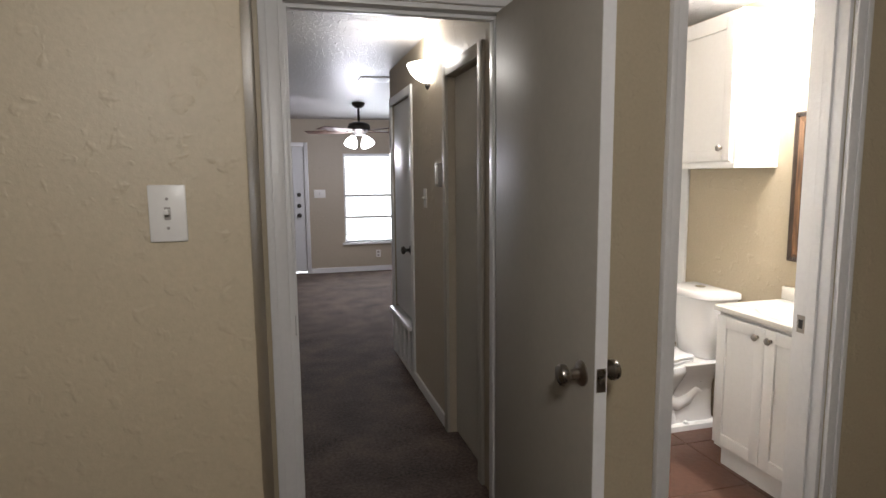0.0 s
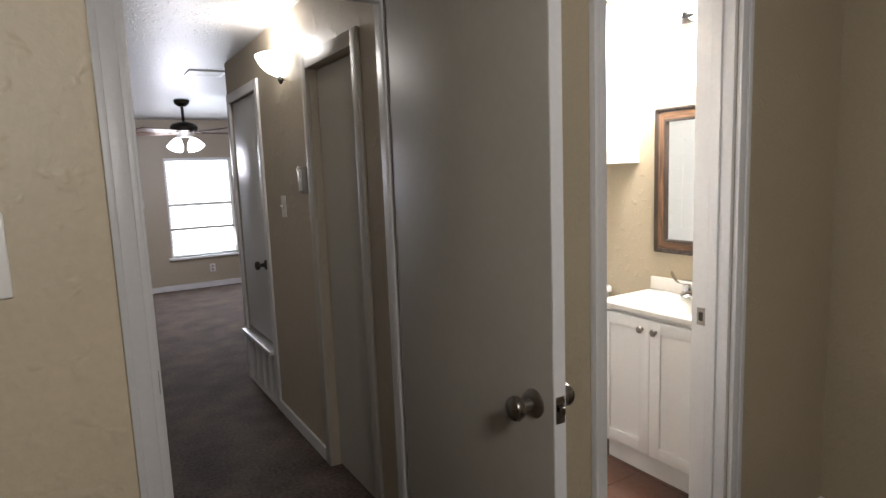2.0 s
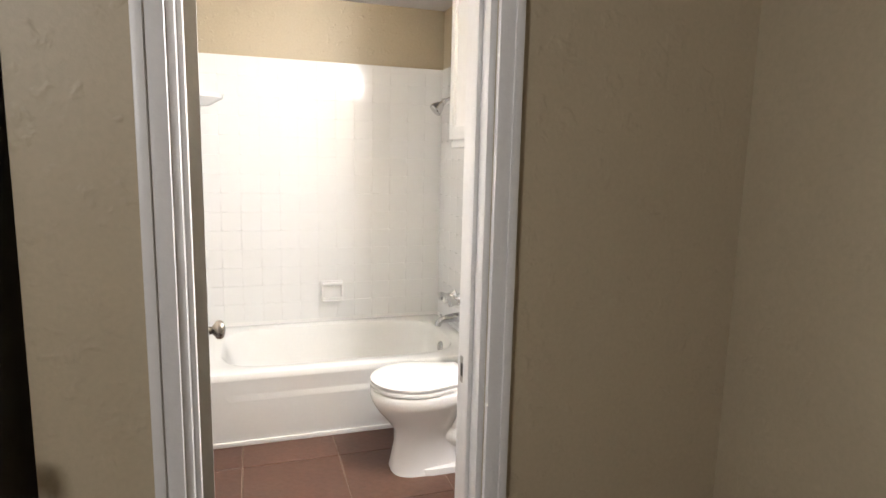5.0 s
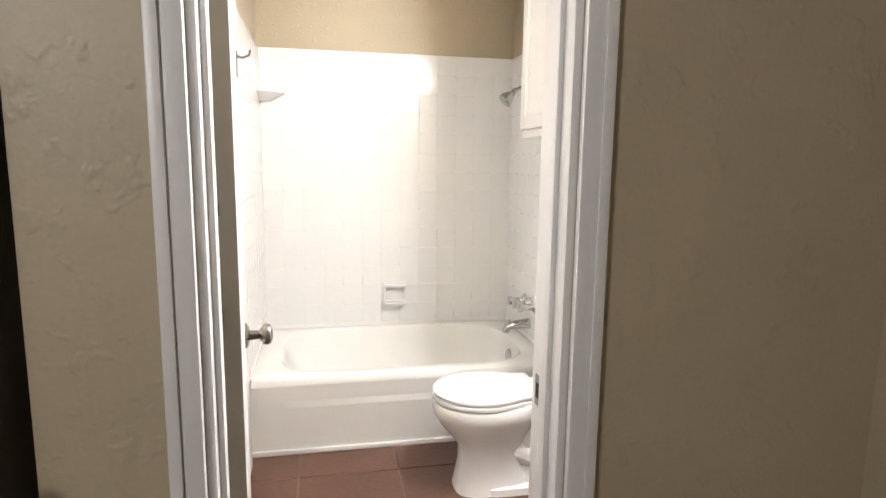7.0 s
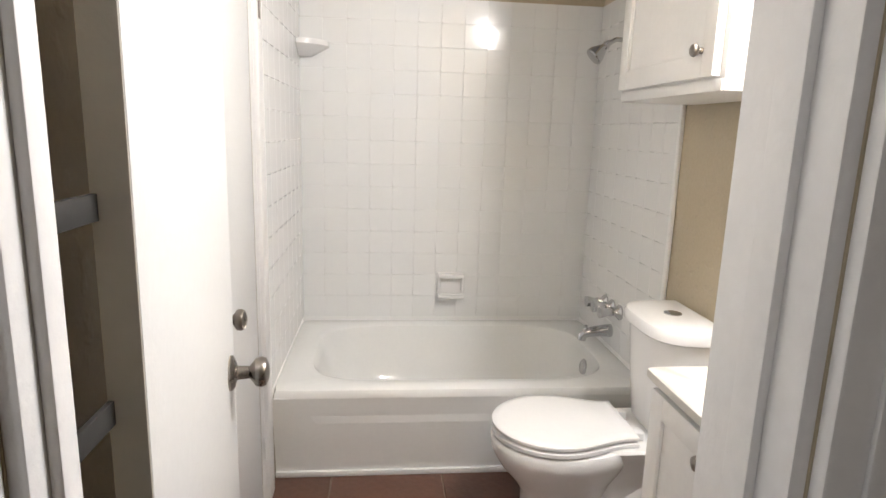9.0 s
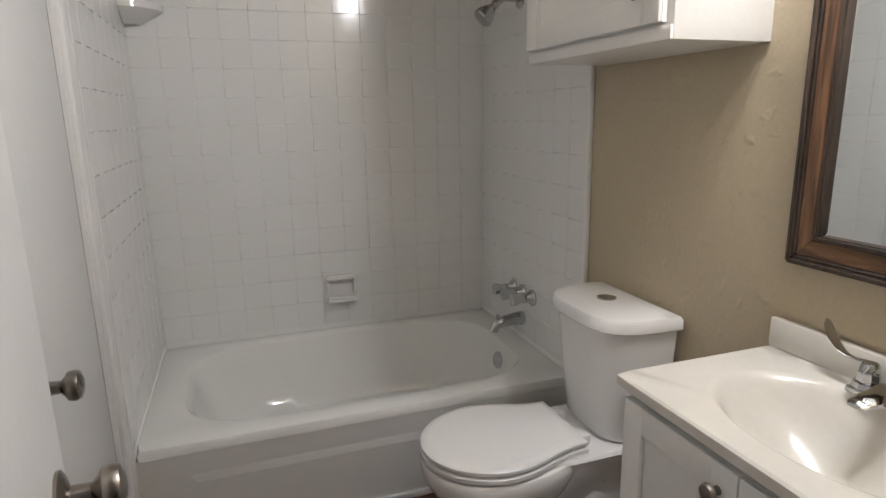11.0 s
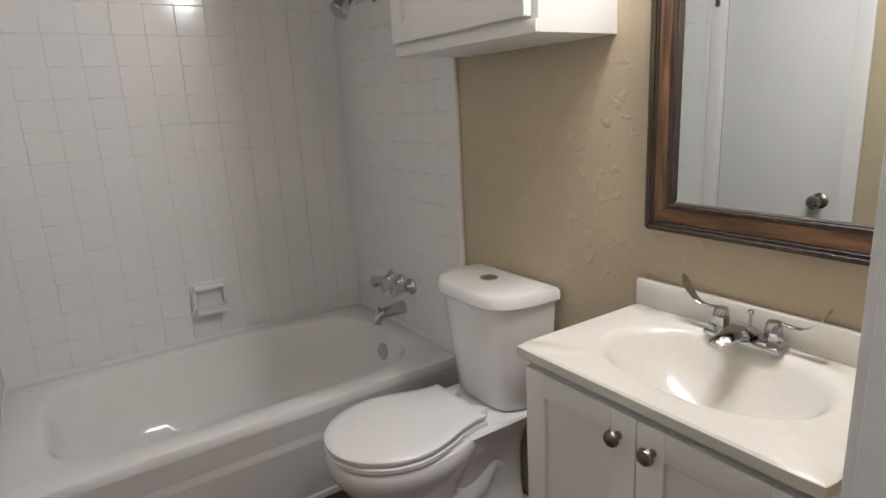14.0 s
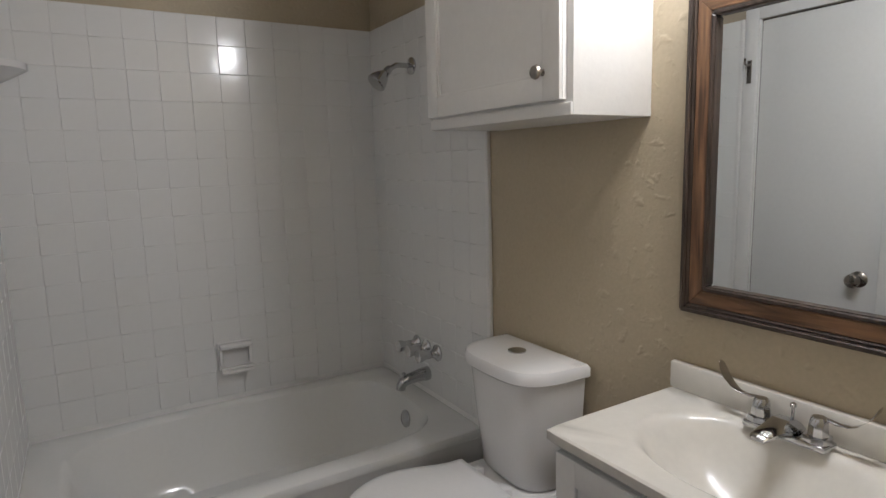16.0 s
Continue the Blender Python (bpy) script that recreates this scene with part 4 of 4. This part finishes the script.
ph = thing("paper_holder", (2.60, V1 - 0.01, 0.71), "small white toilet paper holder on the vanity side", "paper holder")
part("bracket", boxes((2.585, 2.625, V1 - 0.0095, V1 - 0.004, 0.695, 0.735), bev=0.002), IVORY, ph)
part("arm", lathe(bmesh.new(), (2.60, V1 - 0.004, 0.715), (0, 1, 0), [(0, 0.008), (0.022, 0.008), (0.028, 0.013), (0.042, 0.013), (0.046, 0.006)]), CHROME, ph)

# wall cabinet over the toilet
C0, C1, CX, CZ0, CZ1 = 2.67, 3.275, 2.67, 1.447, 2.20
wcab = thing("wall_cabinet", (2.8, 2.97, CZ0), "white wall cabinet with framed door over the toilet", "cabinet")
part("body", boxes((CX + 0.001, XR, C0, C1, CZ0, CZ1), bev=0.0015), WHITE, wcab)
d = part("door", boxes((CX - 0.012, CX, C0 + 0.02, C1 - 0.012, CZ0 + 0.035, CZ1 - 0.03)), WHITE, wcab)
bm = bmesh.new()
a, b, e, g = C0 + 0.02, C1 - 0.012, CZ0 + 0.035, CZ1 - 0.03
for r in ((a, a + 0.055, e, g), (b - 0.055, b, e, g), (a + 0.055, b - 0.055, e, e + 0.055), (a + 0.055, b - 0.055, g - 0.055, g)):
    box(bm, CX - 0.022, CX - 0.0125, r[0], r[1], r[2], r[3], bev=0.002)
for r in ((a + 0.055, a + 0.063, e + 0.055, g - 0.055), (b - 0.063, b - 0.055, e + 0.055, g - 0.055), (a + 0.063, b - 0.063, e + 0.055, e + 0.063)):
    box(bm, CX - 0.017, CX - 0.0125, r[0], r[1], r[2], r[3], bev=0.001)
part("door_frame", bm, WHITE, d)
part("door_knob", lathe(bmesh.new(), (CX - 0.022, C0 + 0.075, 1.545), (-1, 0, 0), [(0, 0.008), (0.010, 0.006), (0.014, 0.013), (0.020, 0.0165), (0.026, 0.014), (0.029, 0.004)]), NICKEL, d, "satin nickel knob")
part("bottom_moulding", boxes((CX - 0.006, CX + 0.0005, C0, C1, CZ0, CZ0 + 0.028), bev=0.002), WHITE, wcab)

# mirror
M0, M1, MZ0, MZ1 = 1.99, 2.553, 0.996, 1.705
mir = thing("wall_mirror", (XR, (M0 + M1) / 2, MZ0), "mirror in a stained walnut frame with dark moulding", "mirror")
part("mirror_glass", boxes((XR - 0.016, XR - 0.012, M0 + 0.062, M1 - 0.062, MZ0 + 0.062, MZ1 - 0.062)), MIRROR, mir)
part("backing", boxes((XR - 0.0115, XR - 0.001, M0 + 0.01, M1 - 0.01, MZ0 + 0.01, MZ1 - 0.01)), DARK, mir)


def frame_ring(name, w0, w1, x0, x1, mats, bev):
    """One mitred ring of the mirror's frame, from w0 to w1 inwards of its edge."""
    corners = lambda w: [(M0 + w, MZ0 + w), (M1 - w, MZ0 + w), (M1 - w, MZ1 - w), (M0 + w, MZ1 - w)]
    o, i = corners(w0), corners(w1)
    for k in range(4):
        bm = bmesh.new()
        quad = [o[k], o[(k + 1) % 4], i[(k + 1) % 4], i[k]]
        loft(bm, [[bm.verts.new((x, y, z)) for y, z in quad] for x in (x1, x0)])
        bmesh.ops.bevel(bm, geom=list(bm.edges), offset=bev, segments=3, affect="EDGES")
        part(name, bm, mats[k % 2], mir)


frame_ring("outer_moulding", 0.0, 0.013, XR - 0.034, XR - 0.001, (EDGEWOOD, EDGEWOOD), 0.004)
frame_ring("frame_bead", 0.0135, 0.020, XR - 0.030, XR - 0.012, (EDGEWOOD, EDGEWOOD), 0.003)
frame_ring("frame_board", 0.0205, 0.054, XR - 0.026, XR - 0.012, (WOODX, WOODY), 0.002)
frame_ring("inner_moulding", 0.0545, 0.067, XR - 0.031, XR - 0.012, (EDGEWOOD, EDGEWOOD), 0.004)

# vanity light over the mirror
vl = thing("vanity_light", (XR, vc, 2.12), "chrome bar light with two lit globes over the mirror", "wall lamp")
part("bar", boxes((XR - 0.03, XR, vc - 0.23, vc + 0.23, 2.07, 2.17), bev=0.004), CHROME, vl)
for y in (vc - 0.125, vc + 0.125):
    bm = bmesh.new()
    bmesh.ops.create_uvsphere(bm, u_segments=24, v_segments=14, radius=0.045, matrix=Matrix.Translation((XR - 0.115, y, 2.12)))
    part("globe", bm, BULB, vl)
    part("socket", tube(bmesh.new(), (XR - 0.03, y, 2.12), (XR - 0.075, y, 2.12), 0.022), CHROME, vl)

# ceiling lamp added behind the walker, unseen, to light the bedroom
bl = thing("added_ceiling_lamp", (0.6, -0.1, CZ), "added unseen frosted dome lamp, lit, as bedroom fill", "ceiling lamp")
part("dome", lathe(bmesh.new(), (0.6, -0.1, CZ - 0.02), (0, 0, -1), [(0, 0.15), (0.03, 0.145), (0.06, 0.12), (0.08, 0.07), (0.085, 0.01)]), DOMEGLASS, bl)
part("trim_ring", lathe(bmesh.new(), (0.6, -0.1, CZ), (0, 0, -1), [(0, 0.16), (0.018, 0.16), (0.02, 0.15)]), NICKEL, bl)

# ---- tiles ----
P, G = 0.1105, 0.0012
bm = bmesh.new()
box(bm, -P / 2 + G / 2, P / 2 - G / 2, -0.004, 0.004, -P / 2 + G / 2, P / 2 - G / 2)
front = [e for e in bm.edges if all(v.co.y < 0 for v in e.verts)]
bmesh.ops.bevel(bm, geom=front, offset=0.0018, segments=3, profile=0.5, affect="EDGES")
TILE_MESH = mesh_of("tile", bm, TILE, True)
flat_face = max(TILE_MESH.polygons, key=lambda p: p.area * (1 if p.normal.y < -0.9 else 0))
rim = set(flat_face.edge_keys)
for e in TILE_MESH.edges:
    e.use_edge_sharp = e.key in rim
TOPZ = 1.942
rng = random.Random(4)


def tile_wall(name, place_of, cols, backing, label):
    wall = solid(name, backing, TGROUT, label, "tiles")
    for c in range(cols):
        for r in range(15):
            z = TOPZ - P * (r + 0.5)
            if z < RIM + 0.01:
                continue
            ob = new("tile", TILE_MESH)
            ob.parent = wall
            ob.matrix_basis = place_of(c, z) @ pose(0, 0, 0, rng.uniform(-0.4, 0.4), 0, rng.uniform(-0.25, 0.25))
    return wall


tile_wall("tiled_wall_back", lambda c, z: pose(XR - 0.010 - P * (c + 0.5), YB - 0.007, z), 13, boxes((XL + 0.0005, XR - 0.0005, YB - 0.008, YB - 0.0005, RIM - 0.02, TOPZ)), "white square glazed tiles behind the bathtub")
tile_wall("tiled_wall_faucet", lambda c, z: pose(XR - 0.007, YB - 0.010 - P * (c + 0.5), z, 0, 0, -90), 8, boxes((XR - 0.008, XR - 0.0005, 3.345, YB - 0.009, RIM - 0.02, TOPZ), (XR - 0.008, XR - 0.0005, 3.345, 3.38, 0.0, RIM - 0.0205)), "white square glazed tiles at the faucet end")
tile_wall("tiled_wall_door", lambda c, z: pose(XL + 0.007, YB - 0.010 - P * (c + 0.5), z, 0, 0, 90), 8, boxes((XL + 0.0005, XL + 0.008, 3.345, YB - 0.009, RIM - 0.02, TOPZ)), "white square glazed tiles at the door end")
solid("trim_tile_edge", boxes((XR - 0.016, XR - 0.0005, 3.325, 3.3445, 0.0, TOPZ), (XL + 0.0005, XL + 0.016, 3.325, 3.3445, 0.0, TOPZ), bev=0.004), TRIM, "white rounded edging of the tile", "trim", smooth=True)

FLOOR_MESHES = {}
xs = [XL + 0.002, 1.69, 2.12, 2.55, XR - 0.002]
ys = [1.70, 1.92, 2.35, 2.78, 3.21, 3.45]
for x0, x1 in zip(xs, xs[1:]):
    for y0, y1 in zip(ys, ys[1:]):
        size = (round(x1 - x0, 3), round(y1 - y0, 3))
        if size not in FLOOR_MESHES:
            bm = bmesh.new()
            box(bm, -size[0] / 2 + 0.0025, size[0] / 2 - 0.0025, -size[1] / 2 + 0.0025, size[1] / 2 - 0.0025, -0.008, 0.0, bev=0.002, seg=1)
            FLOOR_MESHES[size] = mesh_of("floor_tile", bm, FLOORTILE, True)
        ob = new("floor_tile", FLOOR_MESHES[size])
        ob.parent = bath_floor
        ob.location = ((x0 + x1) / 2, (y0 + y1) / 2, 0.0)
